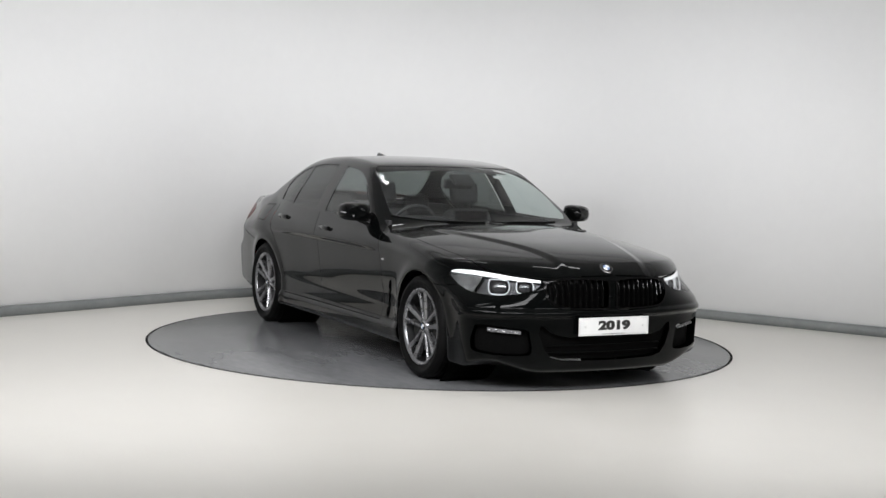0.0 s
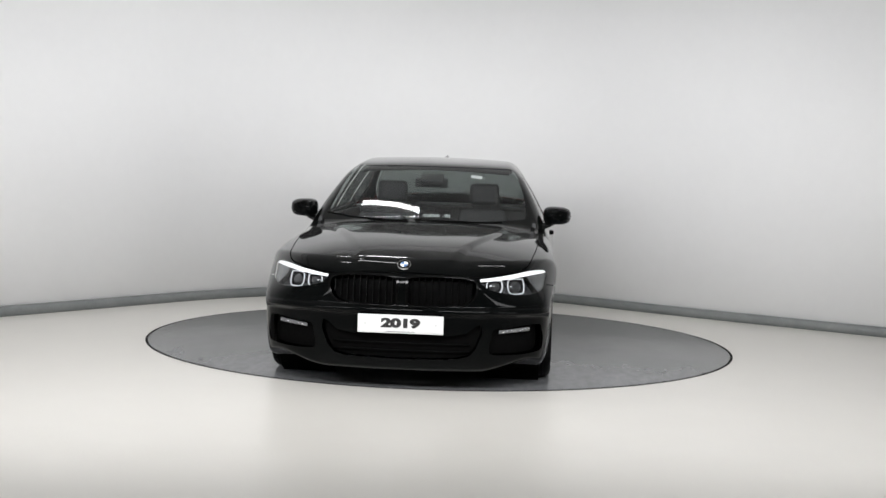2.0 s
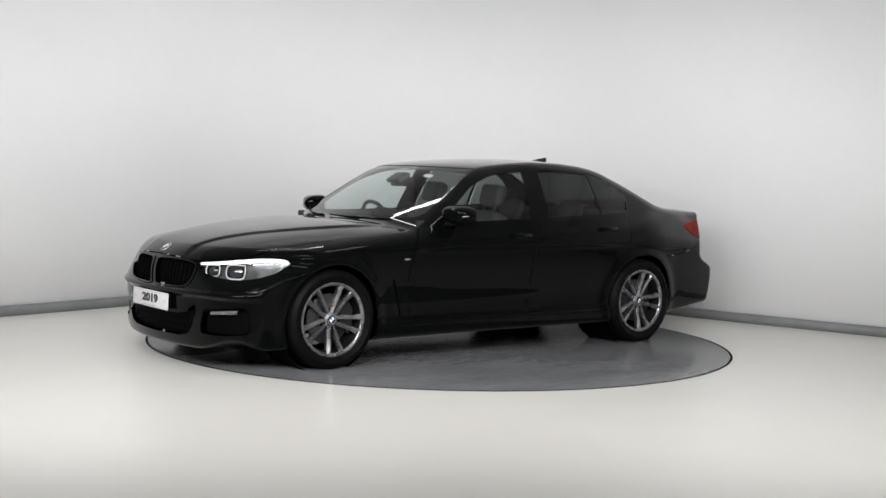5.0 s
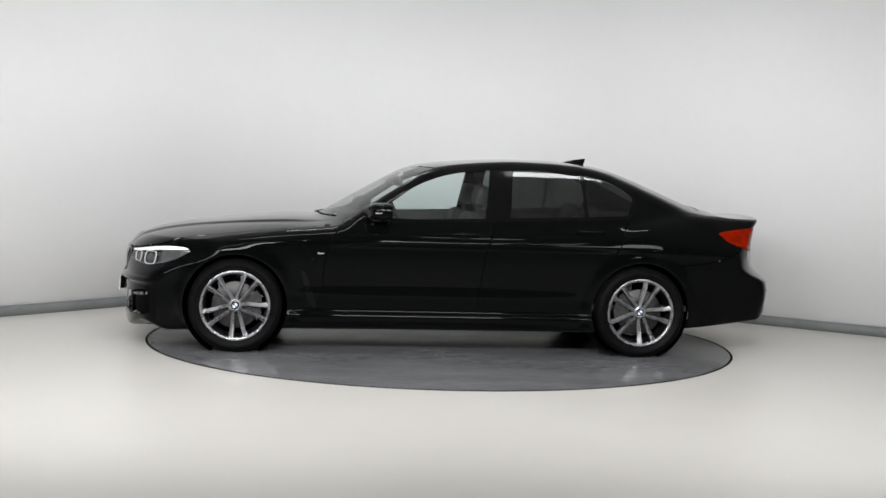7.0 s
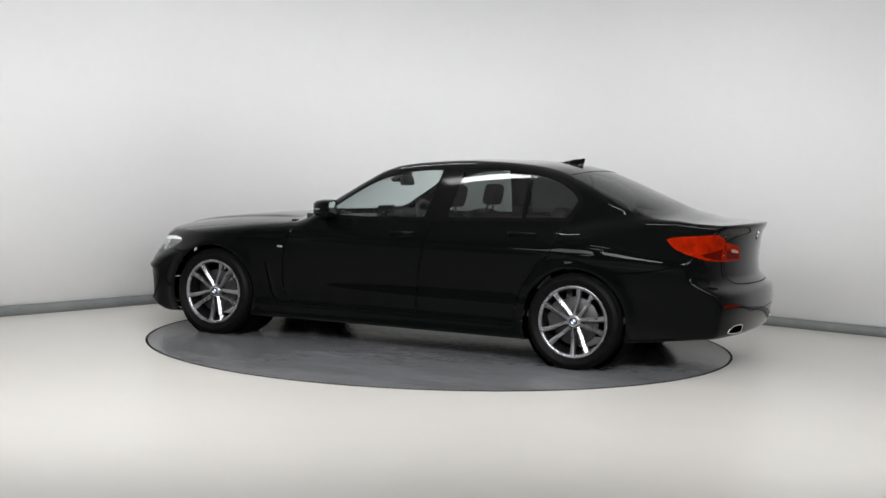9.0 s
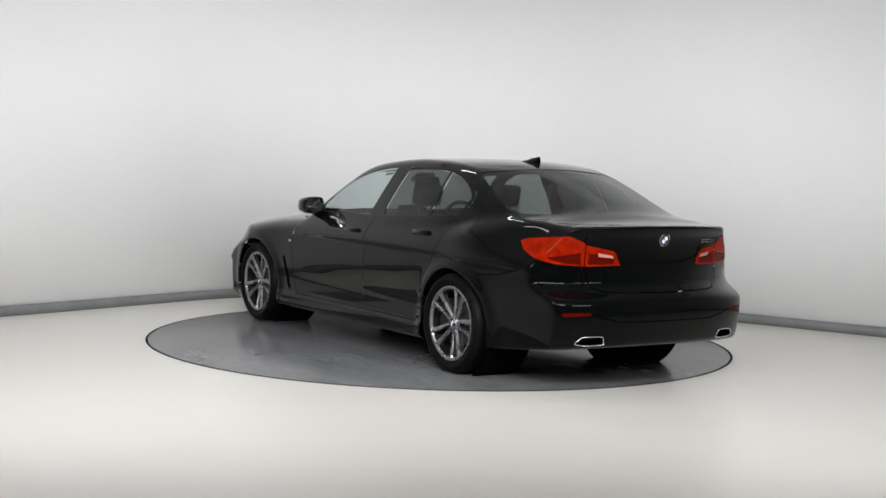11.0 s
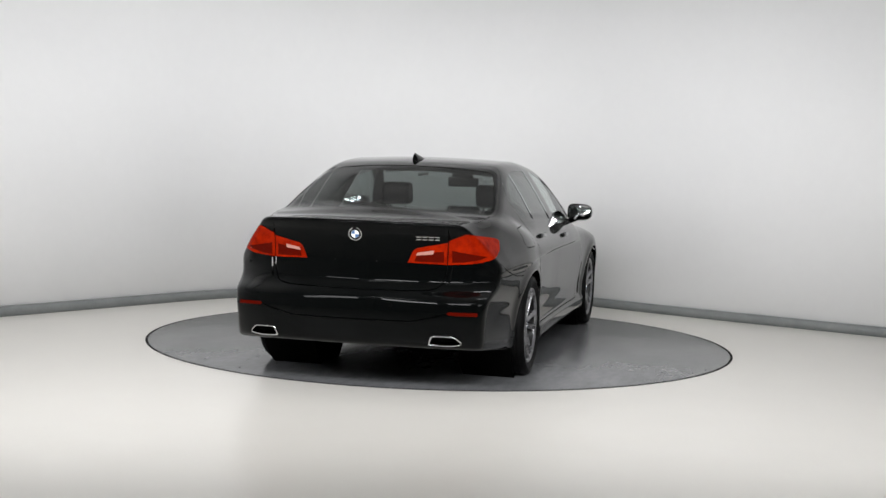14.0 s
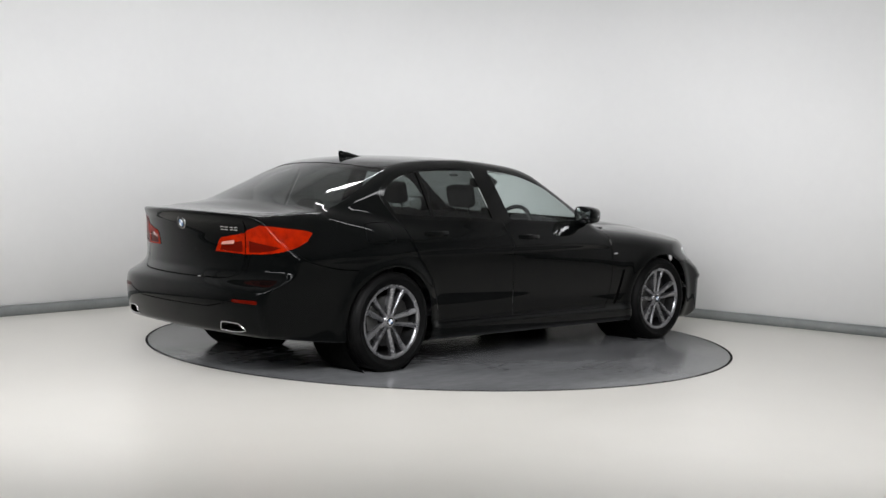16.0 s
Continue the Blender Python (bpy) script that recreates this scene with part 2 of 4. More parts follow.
# ---- the car's body as a smooth solid: x forward, y to the car's left, z up, ground at 0 ----
def curve(rows):
    """A monotone cubic through (x, value) rows, flat beyond its ends."""
    a = np.array(rows, float)
    a = a[a[:, 0].argsort()]
    x, y = a[:, 0], a[:, 1]
    h, d = np.diff(x), np.diff(y) / np.diff(x)
    m = np.zeros_like(y)
    m[0], m[-1] = d[0], d[-1]
    w1, w2 = 2 * h[1:] + h[:-1], h[1:] + 2 * h[:-1]
    with np.errstate(divide="ignore", invalid="ignore"):
        m[1:-1] = np.where(d[:-1] * d[1:] > 0, (w1 + w2) / (w1 / d[:-1] + w2 / d[1:]), 0)

    def value(q):
        q = np.clip(q, x[0], x[-1])
        i = np.clip(np.searchsorted(x, q) - 1, 0, len(h) - 1)
        s = (q - x[i]) / h[i]
        return ((1 + 2 * s) * (1 - s) ** 2 * y[i] + s * (1 - s) ** 2 * h[i] * m[i] + s * s * (3 - 2 * s) * y[i + 1] + s * s * (s - 1) * h[i] * m[i + 1])
    return value


def smax(a, b, k):
    h = np.maximum(k - np.abs(a - b), 0) / k
    return np.maximum(a, b) + h * h * k / 4


def smin(a, b, k):
    return -smax(-a, -b, k)


def sstep(x, a, b):
    t = np.clip((x - a) / (b - a), 0, 1)
    return t * t * (3 - 2 * t)


AXLE = 1.4875
bonnet_line = curve([(2.50, 0.50), (2.40, 0.655), (2.34, 0.715), (2.28, 0.762), (2.174, 0.812), (2.064, 0.845), (1.843, 0.886), (1.622, 0.914), (1.4, 0.938), (1.178, 0.957), (0.98, 0.968), (0.7, 0.985),
                     (0.3, 0.995), (-0.4, 1.0), (-1.2, 1.02), (-1.7, 1.055), (-2.106, 1.066), (-2.245, 1.053), (-2.429, 1.046), (-2.54, 1.050), (-2.62, 1.055)])
roof_line = curve([(1.5, 0.60), (0.94, 0.950), (0.72, 1.082), (0.515, 1.200), (0.36, 1.288), (0.23, 1.352), (0.073, 1.392), (-0.15, 1.418), (-0.374, 1.434), (-0.6, 1.442), (-0.823, 1.441), (-1.05, 1.430),
                   (-1.23, 1.410), (-1.367, 1.381), (-1.505, 1.335), (-1.736, 1.244), (-1.967, 1.148), (-2.106, 1.087), (-2.5, 0.90)])
side_table = curve([(0.10, 0.845), (0.17, 0.872), (0.215, 0.902), (0.27, 0.903), (0.32, 0.884), (0.40, 0.884), (0.50, 0.895), (0.62, 0.908), (0.72, 0.915), (0.80, 0.918), (0.95, 0.918)])
bumper_table = curve([(0.10, 0.832), (0.20, 0.864), (0.32, 0.884), (0.50, 0.895), (0.62, 0.908), (0.72, 0.915), (0.80, 0.918), (0.95, 0.918)])
plan_table = curve([(2.2, 0.0), (1.5, 0.016), (1.0, -0.004), (0.3, -0.012), (-0.5, -0.008), (-1.0, 0.002), (-1.5, 0.010), (-2.0, -0.036), (-2.6, -0.115)])
belt_half = curve([(1.1, 0.77), (0.6, 0.832), (0.2, 0.850), (-0.5, 0.858), (-1.1, 0.848), (-1.6, 0.805), (-2.1, 0.715), (-2.5, 0.60)])
roof_half = curve([(1.1, 0.56), (0.3, 0.605), (-0.5, 0.615), (-1.1, 0.598), (-1.6, 0.545), (-2.1, 0.45)])
nose = curve([(0.10, 2.300), (0.16, 2.335), (0.24, 2.345), (0.38, 2.350), (0.472, 2.352), (0.496, 2.374), (0.512, 2.372), (0.536, 2.352), (0.62, 2.351), (0.70, 2.335), (0.80, 2.27)])
tail = curve([(0.20, 2.50), (0.27, 2.575), (0.36, 2.605), (0.50, 2.622), (0.58, 2.612), (0.64, 2.572), (0.69, 2.538), (0.80, 2.528), (0.90, 2.536), (0.97, 2.549), (1.0, 2.565), (1.04, 2.585)])
floor_line = curve([(2.4, 0.135), (2.0, 0.140), (1.9, 0.150), (1.0, 0.172), (-1.0, 0.178), (-1.85, 0.215), (-2.4, 0.275), (-2.65, 0.30)])


def solid(x, y, z):
    """Signed distance, roughly: below 0 inside the body."""
    y = np.abs(y)
    # flank: side sections, a crisp shoulder line, flared arches
    ends = np.maximum(sstep(x, 1.0, 1.3), sstep(x, -1.35, -1.8))
    yc = side_table(z) * (1 - ends) + bumper_table(z) * ends + plan_table(x)
    shoulder_z = 0.835 + 0.02 * (0.5 - x) / 3
    upper = 0.922 + plan_table(x) - 0.10 * sstep(x, 1.0, 2.0) * np.maximum(z - 0.7, 0) - 0.25 * sstep(x, -1.5, -2.4) * np.maximum(z - 0.62, 0) - 0.46 * (z - shoulder_z)
    yc = smin(yc, upper, 0.02)
    for ax in (AXLE, -AXLE):
        r = np.hypot(x - ax, z - 0.33)
        yc = yc + 0.012 * np.exp(-((r - 0.385) / 0.05) ** 2) * (z > 0.15)
    flank = y - yc
    # nose and tail in plan
    low = sstep(z, 0.73, 0.52)
    fx = nose(z) - (1 - low) * (0.38 * y ** 2 + 0.50 * y ** 6) - low * (0.24 * y ** 2 + 0.25 * y ** 8)
    rlow = sstep(z, 0.66, 0.56)
    rx = tail(z) - (1 - rlow) * (0.30 * y ** 2 + 0.15 * y ** 6) - rlow * (0.15 * y ** 2 + 0.22 * y ** 6)
    # bonnet, cabin base and boot lid
    ridge = 0.30 + 0.30 * sstep(x, 2.35, 0.9)
    crown = 0.09 + 0.02 * sstep(x, 0.5, 1.8) - 0.07 * sstep(x, -1.7, -2.2)
    flat = sstep(x, 0.5, 1.2)
    top = bonnet_line(x) - crown * ((1 - flat) * y ** 2 + flat * 1.3 * y ** 3) + 0.012 * sstep(ridge - y, -0.035, 0.035) * sstep(x, 0.7, 1.2)
    top = top - 0.02 * sstep(x, 1.5, 2.2) * y ** 2
    body = smax(flank, z - top, 0.08 - 0.035 * sstep(x, -1.7, -2.2))
    body = smax(body, x - fx, 0.055)
    body = smax(body, -x - rx, 0.030)
    body = smax(body, floor_line(x) + 0.09 * sstep(y, 0.45, 0.85) * sstep(x, 1.92, 2.2) - z, 0.03)
    # cabin
    front = sstep(x, -0.7, 0.3)
    xs = x + (0.27 * front - 0.30 * (1 - front) * sstep(x, -0.6, -1.4)) * y ** 2
    gt = roof_line(xs) - (0.055 + 0.02 * sstep(x, -0.5, -1.0)) * y ** 2
    u = (z - 1.0) / 0.4
    gy = belt_half(x) + (roof_half(x) - belt_half(x)) * u + 0.05 * u * (1 - u)
    cabin = smax((y - gy) * 0.87, (z - gt) * 0.88, 0.055)
    cabin = smax(cabin, np.maximum(x - 1.02, -x - 2.30), 0.03)
    cabin = smax(cabin, 0.80 - z, 0.03)
    return smin(body, cabin, 0.035 + 0.06 * sstep(x, -1.35, -1.75))


def solid_normal(p, e=0.002):
    n = np.stack([solid(*(p + e * d).T) - solid(*(p - e * d).T) for d in np.eye(3)], -1)
    return n / np.maximum(np.linalg.norm(n, axis=1, keepdims=True), 1e-9)


def shell_grid(side=330, arc=84, rows=190):
    """The left half's surface, met by rays from a spine; vertices and triangles."""
    zs = 0.55
    ox, ang = [], []
    for i in range(arc):
        ox.append(1.55), ang.append(i / arc * math.pi / 2)
    for i in range(side + 1):
        ox.append(1.55 + (-1.80 - 1.55) * i / side), ang.append(math.pi / 2)
    for i in range(1, arc + 1):
        ox.append(-1.80), ang.append(math.pi / 2 + i / arc * math.pi / 2)
    ox, ang = np.array(ox), np.array(ang)
    el = np.radians(np.interp(np.linspace(0, 1, rows), [0, 0.16, 0.62, 1], [-38, -24, 38, 90]))
    U, E = np.meshgrid(np.arange(len(ox)), el, indexing="ij")
    dx, dy, dz = np.cos(ang)[U] * np.cos(E), np.sin(ang)[U] * np.cos(E), np.sin(E)
    o = ox[U]
    shape = o.shape
    o, dx, dy, dz = o.ravel(), dx.ravel(), dy.ravel(), dz.ravel()
    lo = np.full(o.shape, 0.05)
    live = np.ones(o.shape, bool)
    for s in np.arange(0.1, 1.5, 0.05):
        inside = solid(o + dx * s, dy * s, zs + dz * s) < 0
        live &= inside
        lo[live] = s
    hi = lo + 0.05
    for _ in range(22):
        mid = (lo + hi) / 2
        inside = solid(o + dx * mid, dy * mid, zs + dz * mid) < 0
        lo, hi = np.where(inside, mid, lo), np.where(inside, hi, mid)
    P = np.stack([o + dx * lo, np.maximum(dy * lo, 0), zs + dz * lo], -1)
    nu, nv = shape
    i = np.arange(nu * nv).reshape(shape)
    a, b, c, d = i[:-1, :-1].ravel(), i[1:, :-1].ravel(), i[1:, 1:].ravel(), i[:-1, 1:].ravel()
    return P, np.concatenate([np.stack([a, b, c], -1), np.stack([a, c, d], -1)])


# ---- cutting outlines into the shell ----
SIDE = (lambda v: v[:, [0, 2]], lambda c: c[:, 1] > 0.45)
UPPER = (lambda v: v[:, [0, 1]], lambda c: c[:, 2] > 0.66)
FRONT = (lambda v: v[:, [1, 2]], lambda c: c[:, 0] > 1.95)
REAR = (lambda v: v[:, [1, 2]], lambda c: c[:, 0] < -2.0)
LAMP_F = (lambda v: np.stack([-0.6 * v[:, 0] + 0.8 * v[:, 1], v[:, 2]], -1), lambda c: (c[:, 0] > 1.7) & (c[:, 2] > 0.5))
LAMP_R = (lambda v: np.stack([0.6 * v[:, 0] + 0.8 * v[:, 1], v[:, 2]], -1), lambda c: (c[:, 0] < -1.9) & (c[:, 2] > 0.6))


def inside_outline(p, poly):
    hit = np.zeros(len(p), bool)
    for a, b in zip(poly, np.roll(poly, -1, axis=0)):
        if a[1] == b[1]:
            continue
        cross = (a[1] > p[:, 1]) != (b[1] > p[:, 1])
        hit ^= cross & (p[:, 0] < (b[0] - a[0]) * (p[:, 1] - a[1]) / (b[1] - a[1]) + a[0])
    return hit


class Shell:
    """Triangles with a panel name each; outlines are cut in sharply."""

    def __init__(self, v, f):
        self.v, self.f, self.tag = v, f, np.zeros(len(f), int)
        self.names = ["body"]

    def copy(self):
        s = Shell(self.v.copy(), self.f.copy())
        s.tag, s.names = self.tag.copy(), list(self.names)
        return s

    def number(self, name):
        if name not in self.names:
            self.names.append(name)
        return self.names.index(name)

    def select(self, poly, view, over=None):
        flat, cond = view
        cen = self.v[self.f].mean(1)
        p = flat(cen)
        lo, hi = poly.min(0) - 0.04, poly.max(0) + 0.04
        m = (p[:, 0] > lo[0]) & (p[:, 0] < hi[0]) & (p[:, 1] > lo[1]) & (p[:, 1] < hi[1]) & cond(cen)
        if over is not None:
            m &= np.isin(self.tag, [self.number(o) for o in over])
        return m

    def name(self, name, poly, view, over=None):
        """Name the triangles inside an outline, with no cut."""
        poly = np.array(poly, float)
        idx = np.nonzero(self.select(poly, view, over))[0]
        c = view[0](self.v[self.f[idx]].mean(1))
        self.tag[idx[inside_outline(c, poly)]] = self.number(name)

    def cut(self, name, poly, view, over=None):
        poly = np.array(poly, float)
        m = self.select(poly, view, over)
        f, tag = self.f[m], self.tag[m]
        for a, b in zip(poly, np.roll(poly, -1, axis=0)):
            d = b - a
            ln = np.hypot(*d)
            if ln < 1e-6:
                continue
            n = np.array([-d[1], d[0]]) / ln
            p2 = view[0](self.v)[f]
            lo, hi = np.minimum(a, b) - 1e-4, np.maximum(a, b) + 1e-4
            near = ((p2.min(1) < hi) & (p2.max(1) > lo)).all(1)
            dist = (p2 - a) @ n
            dist[np.abs(dist) < 2e-5] = 2e-5
            pos = dist > 0
            k = pos.sum(1)
            go = near & (k > 0) & (k < 3)
            if not go.any():
                continue
            g, gd, gp, gk = f[go], dist[go], pos[go], k[go]
            lone = np.where(gk == 1, gp.argmax(1), (~gp).argmax(1))
            r = np.arange(len(g))
            i0, i1, i2 = g[r, lone], g[r, (lone + 1) % 3], g[r, (lone + 2) % 3]
            d0, d1, d2 = gd[r, lone], gd[r, (lone + 1) % 3], gd[r, (lone + 2) % 3]
            ends = np.concatenate([np.stack([i0, i1], -1), np.stack([i0, i2], -1)])
            t = np.concatenate([d0 / (d0 - d1), d0 / (d0 - d2)])
            swap = ends[:, 0] > ends[:, 1]
            t = np.where(swap, 1 - t, t)
            ends = np.sort(ends, 1)
            key, first, inv = np.unique(ends[:, 0].astype(np.int64) * 10_000_000 + ends[:, 1], return_index=True, return_inverse=True)
            e, tt = ends[first], t[first][:, None]
            base = len(self.v)
            self.v = np.concatenate([self.v, self.v[e[:, 0]] * (1 - tt) + self.v[e[:, 1]] * tt])
            inv = inv.ravel()
            n1, n2 = base + inv[:len(g)], base + inv[len(g):]
            tg = tag[go]
            f = np.concatenate([f[~go], np.stack([i0, n1, n2], -1), np.stack([n1, i1, i2], -1), np.stack([n1, i2, n2], -1)])
            tag = np.concatenate([tag[~go], tg, tg, tg])
        c = view[0](self.v[f].mean(1))
        tag[inside_outline(c, poly)] = self.number(name)
        self.f, self.tag = np.concatenate([self.f[~m], f]), np.concatenate([self.tag[~m], tag])

    def gap(self, line, view, width=0.006, name="gap", over=None):
        """A shut line: a narrow band along a line of points."""
        pts = np.array(line, float)
        for a, b in zip(pts, pts[1:]):
            d = (b - a) / np.hypot(*(b - a))
            n = np.array([-d[1], d[0]]) * width / 2
            e = d * width * 0.4
            self.cut(name, [a - n - e, b - n + e, b + n + e, a + n - e], view, over)

    def piece(self, name, push=0.0, flip=False):
        """Vertices, triangles and normals of one panel, pushed out along its normals."""
        f = self.f[self.tag == self.number(name)]
        used, inv = np.unique(f, return_inverse=True)
        v = self.v[used]
        n = solid_normal(v)
        return v + n * push, inv.reshape(-1, 3), n


def bend(rows, steps=6):
    """A rounded line through points (Catmull-Rom)."""
    p = np.array(rows, float)
    p = np.concatenate([[2 * p[0] - p[1]], p, [2 * p[-1] - p[-2]]])
    out = []
    for i in range(1, len(p) - 2):
        for s in np.linspace(0, 1, steps, endpoint=False):
            a, b, c, d = p[i - 1:i + 3]
            out.append(0.5 * (2 * b + (c - a) * s + (2 * a - 5 * b + 4 * c - d) * s * s + (3 * b - a - 3 * c + d) * s ** 3))
    return [tuple(o) for o in out] + [tuple(p[-2])]


def arch(ax, r, n=40):
    return [(ax + r * math.cos(a), 0.335 + r * math.sin(a)) for a in np.linspace(0, 2 * math.pi, n, endpoint=False)]


def to_lamp(rows, view):
    return view[0](np.array(rows, float))


# outlines, in metres on the car
DLO = bend([(0.60, 0.972), (0.47, 1.078), (0.345, 1.160), (0.20, 1.252), (0.04, 1.318), (-0.14, 1.358), (-0.40, 1.383), (-0.78, 1.390), (-1.05, 1.370), (-1.25, 1.325), (-1.38, 1.266), (-1.455, 1.200), (-1.468, 1.150), (-1.42, 1.045)], 4) + [(-1.40, 1.022), (-0.40, 0.985), (0.30, 0.968)]
GLASS_F = bend([(0.50, 0.990), (0.43, 1.062), (0.335, 1.130), (0.20, 1.220), (0.04, 1.287), (-0.13, 1.328), (-0.36, 1.352)], 4) + [(-0.335, 1.18), (-0.305, 1.002), (0.2, 0.986)]
GLASS_R = [(-0.495, 1.010), (-0.515, 1.18), (-0.535, 1.357)] + bend([(-0.60, 1.359), (-0.80, 1.361), (-1.045, 1.341)], 4) + [(-1.055, 1.031)]
GLASS_Q = [(-1.085, 1.032), (-1.078, 1.334)] + bend([(-1.12, 1.328), (-1.25, 1.292), (-1.36, 1.238), (-1.425, 1.180), (-1.43, 1.150), (-1.385, 1.048)], 4)
SCREEN = [(0.90 - 0.47 * y * y, y) for y in (-0.2, -0.1, 0, 0.15, 0.3, 0.45, 0.6, 0.70)] + [(0.60, 0.728), (0.36, 0.686), (0.10, 0.622)] + [(0.170 - 0.36 * y * y, y) for y in (0.585, 0.5, 0.4, 0.3, 0.15, 0, -0.1, -0.2)]
REAR_SCREEN = [(-2.075, -0.2), (-2.075, 0), (-2.065, 0.3), (-2.025, 0.5), (-1.965, 0.645), (-1.90, 0.698), (-1.70, 0.677), (-1.50, 0.628), (-1.325, 0.578), (-1.315, 0.55), (-1.350, 0.375), (-1.372, 0.15), (-1.375, 0), (-1.375, -0.2)]
HEADLAMP = to_lamp(bend([(1.797, 0.874, 0.716), (1.849, 0.837, 0.746), (1.985, 0.751, 0.747), (2.152, 0.607, 0.724), (2.246, 0.460, 0.706)], 4)
                   + bend([(2.257, 0.470, 0.678), (2.250, 0.520, 0.645), (2.224, 0.590, 0.625), (2.131, 0.721, 0.607), (2.009, 0.81, 0.622), (1.904, 0.85, 0.653)], 4), LAMP_F)
BROW = to_lamp(bend([(1.815, 0.868, 0.728), (1.849, 0.837, 0.743), (1.985, 0.751, 0.744), (2.152, 0.607, 0.721), (2.244, 0.464, 0.703)], 4)
               + bend([(2.246, 0.468, 0.688), (2.152, 0.612, 0.700), (1.985, 0.758, 0.718), (1.86, 0.845, 0.724)], 4), LAMP_F)
TAIL = to_lamp(bend([(-2.133, 0.825, 0.931), (-2.182, 0.806, 0.947), (-2.298, 0.741, 0.962), (-2.386, 0.642, 0.978)], 4) + [(-2.429, 0.563, 0.943), (-2.436, 0.545, 0.924), (-2.498, 0.381, 0.889), (-2.505, 0.362, 0.875), (-2.508, 0.328, 0.798)]
               + bend([(-2.423, 0.541, 0.790), (-2.325, 0.688, 0.801), (-2.225, 0.789, 0.836), (-2.172, 0.83, 0.878)], 4), LAMP_R)
TAIL_LOW = [(0.775, 0.842), (0.62, 0.868), (0.578, 0.878), (0.578, 0.803), (0.65, 0.806), (0.74, 0.824)]
TAIL_LID = [(0.532, 0.872), (0.375, 0.850), (0.358, 0.806), (0.532, 0.803)]
REVERSE = [(0.475, 0.876), (0.375, 0.860), (0.368, 0.842), (0.468, 0.852)]
KIDNEY = bend([(0.020, 0.690), (0.035, 0.712), (0.16, 0.721), (0.32, 0.718), (0.420, 0.704), (0.458, 0.675), (0.455, 0.61), (0.415, 0.555), (0.34, 0.532), (0.17, 0.525), (0.045, 0.525), (0.020, 0.545)], 3)
KIDNEY_IN = [(0.235 + (y - 0.235) * 0.93, 0.622 + (z - 0.622) * 0.88) for y, z in KIDNEY]
INTAKE = [(-0.2, 0.355), (0, 0.355), (0.30, 0.357), (0.40, 0.375), (0.455, 0.42), (0.485, 0.43), (0.495, 0.38), (0.455, 0.28), (0.41, 0.232), (0.33, 0.214), (0, 0.208), (-0.2, 0.208)]
CORNER = bend([(0.848, 0.425), (0.80, 0.432), (0.66, 0.412), (0.565, 0.400), (0.545, 0.34), (0.535, 0.285), (0.555, 0.247), (0.70, 0.245), (0.80, 0.255), (0.855, 0.275), (0.862, 0.35)], 3)
FOG = [(0.79, 0.412), (0.60, 0.392), (0.60, 0.372), (0.79, 0.388)]
REFLECTOR = [(0.76, 0.492), (0.60, 0.498), (0.585, 0.510), (0.60, 0.518), (0.76, 0.514)]
EXHAUST = [(0.672, 0.322), (0.645, 0.352), (0.625, 0.364), (0.515, 0.367), (0.495, 0.355), (0.485, 0.328), (0.492, 0.315), (0.60, 0.310)]
VENT = [(1.025, 0.60), (0.985, 0.585), (0.955, 0.48), (0.905, 0.345), (0.93, 0.315), (0.975, 0.37), (1.005, 0.50)]
FUEL = bend([(-1.49, 1.00), (-1.62, 0.995), (-1.70, 0.985), (-1.715, 0.93), (-1.71, 0.875), (-1.60, 0.868), (-1.49, 0.872), (-1.475, 0.93), (-1.49, 1.00)], 3)
# shut lines
BONNET_EDGE = bend([(0.80, 0.775), (1.1, 0.800), (1.45, 0.806), (1.75, 0.785), (1.98, 0.752), (2.145, 0.620), (2.245, 0.462), (2.29, 0.30), (2.308, 0.12), (2.310, -0.05)], 4)
DOOR_FRONT = bend([(0.70, 0.965), (0.79, 0.86), (0.845, 0.70), (0.865, 0.50), (0.845, 0.38), (0.80, 0.300)], 4)
DOOR_MID = [(-0.395, 0.985), (-0.345, 0.85), (-0.305, 0.70), (-0.275, 0.45), (-0.265, 0.300)]
DOOR_REAR = bend([(-1.40, 1.022), (-1.355, 0.95), (-1.325, 0.84), (-1.22, 0.70), (-1.12, 0.58), (-1.055, 0.42), (-1.04, 0.300)], 4)
BUMPER_F = [(1.70, 0.640), (1.80, 0.640), (1.905, 0.655)]
BUMPER_R = bend([(-1.78, 0.690), (-1.95, 0.705), (-2.15, 0.750), (-2.24, 0.80)], 4)
LID_BACK = bend([(0.560, 1.00), (0.556, 0.92), (0.552, 0.80), (0.545, 0.72), (0.515, 0.660), (0.45, 0.638), (0.30, 0.632), (0, 0.630), (-0.05, 0.630)], 4)
INSERT = [(-0.05, 0.452), (0.38, 0.455), (0.50, 0.482), (0.575, 0.503)]
LID_TOP = bend([(-2.45, 0.560), (-2.35, 0.622), (-2.20, 0.672), (-2.05, 0.694), (-1.93, 0.697)], 4)


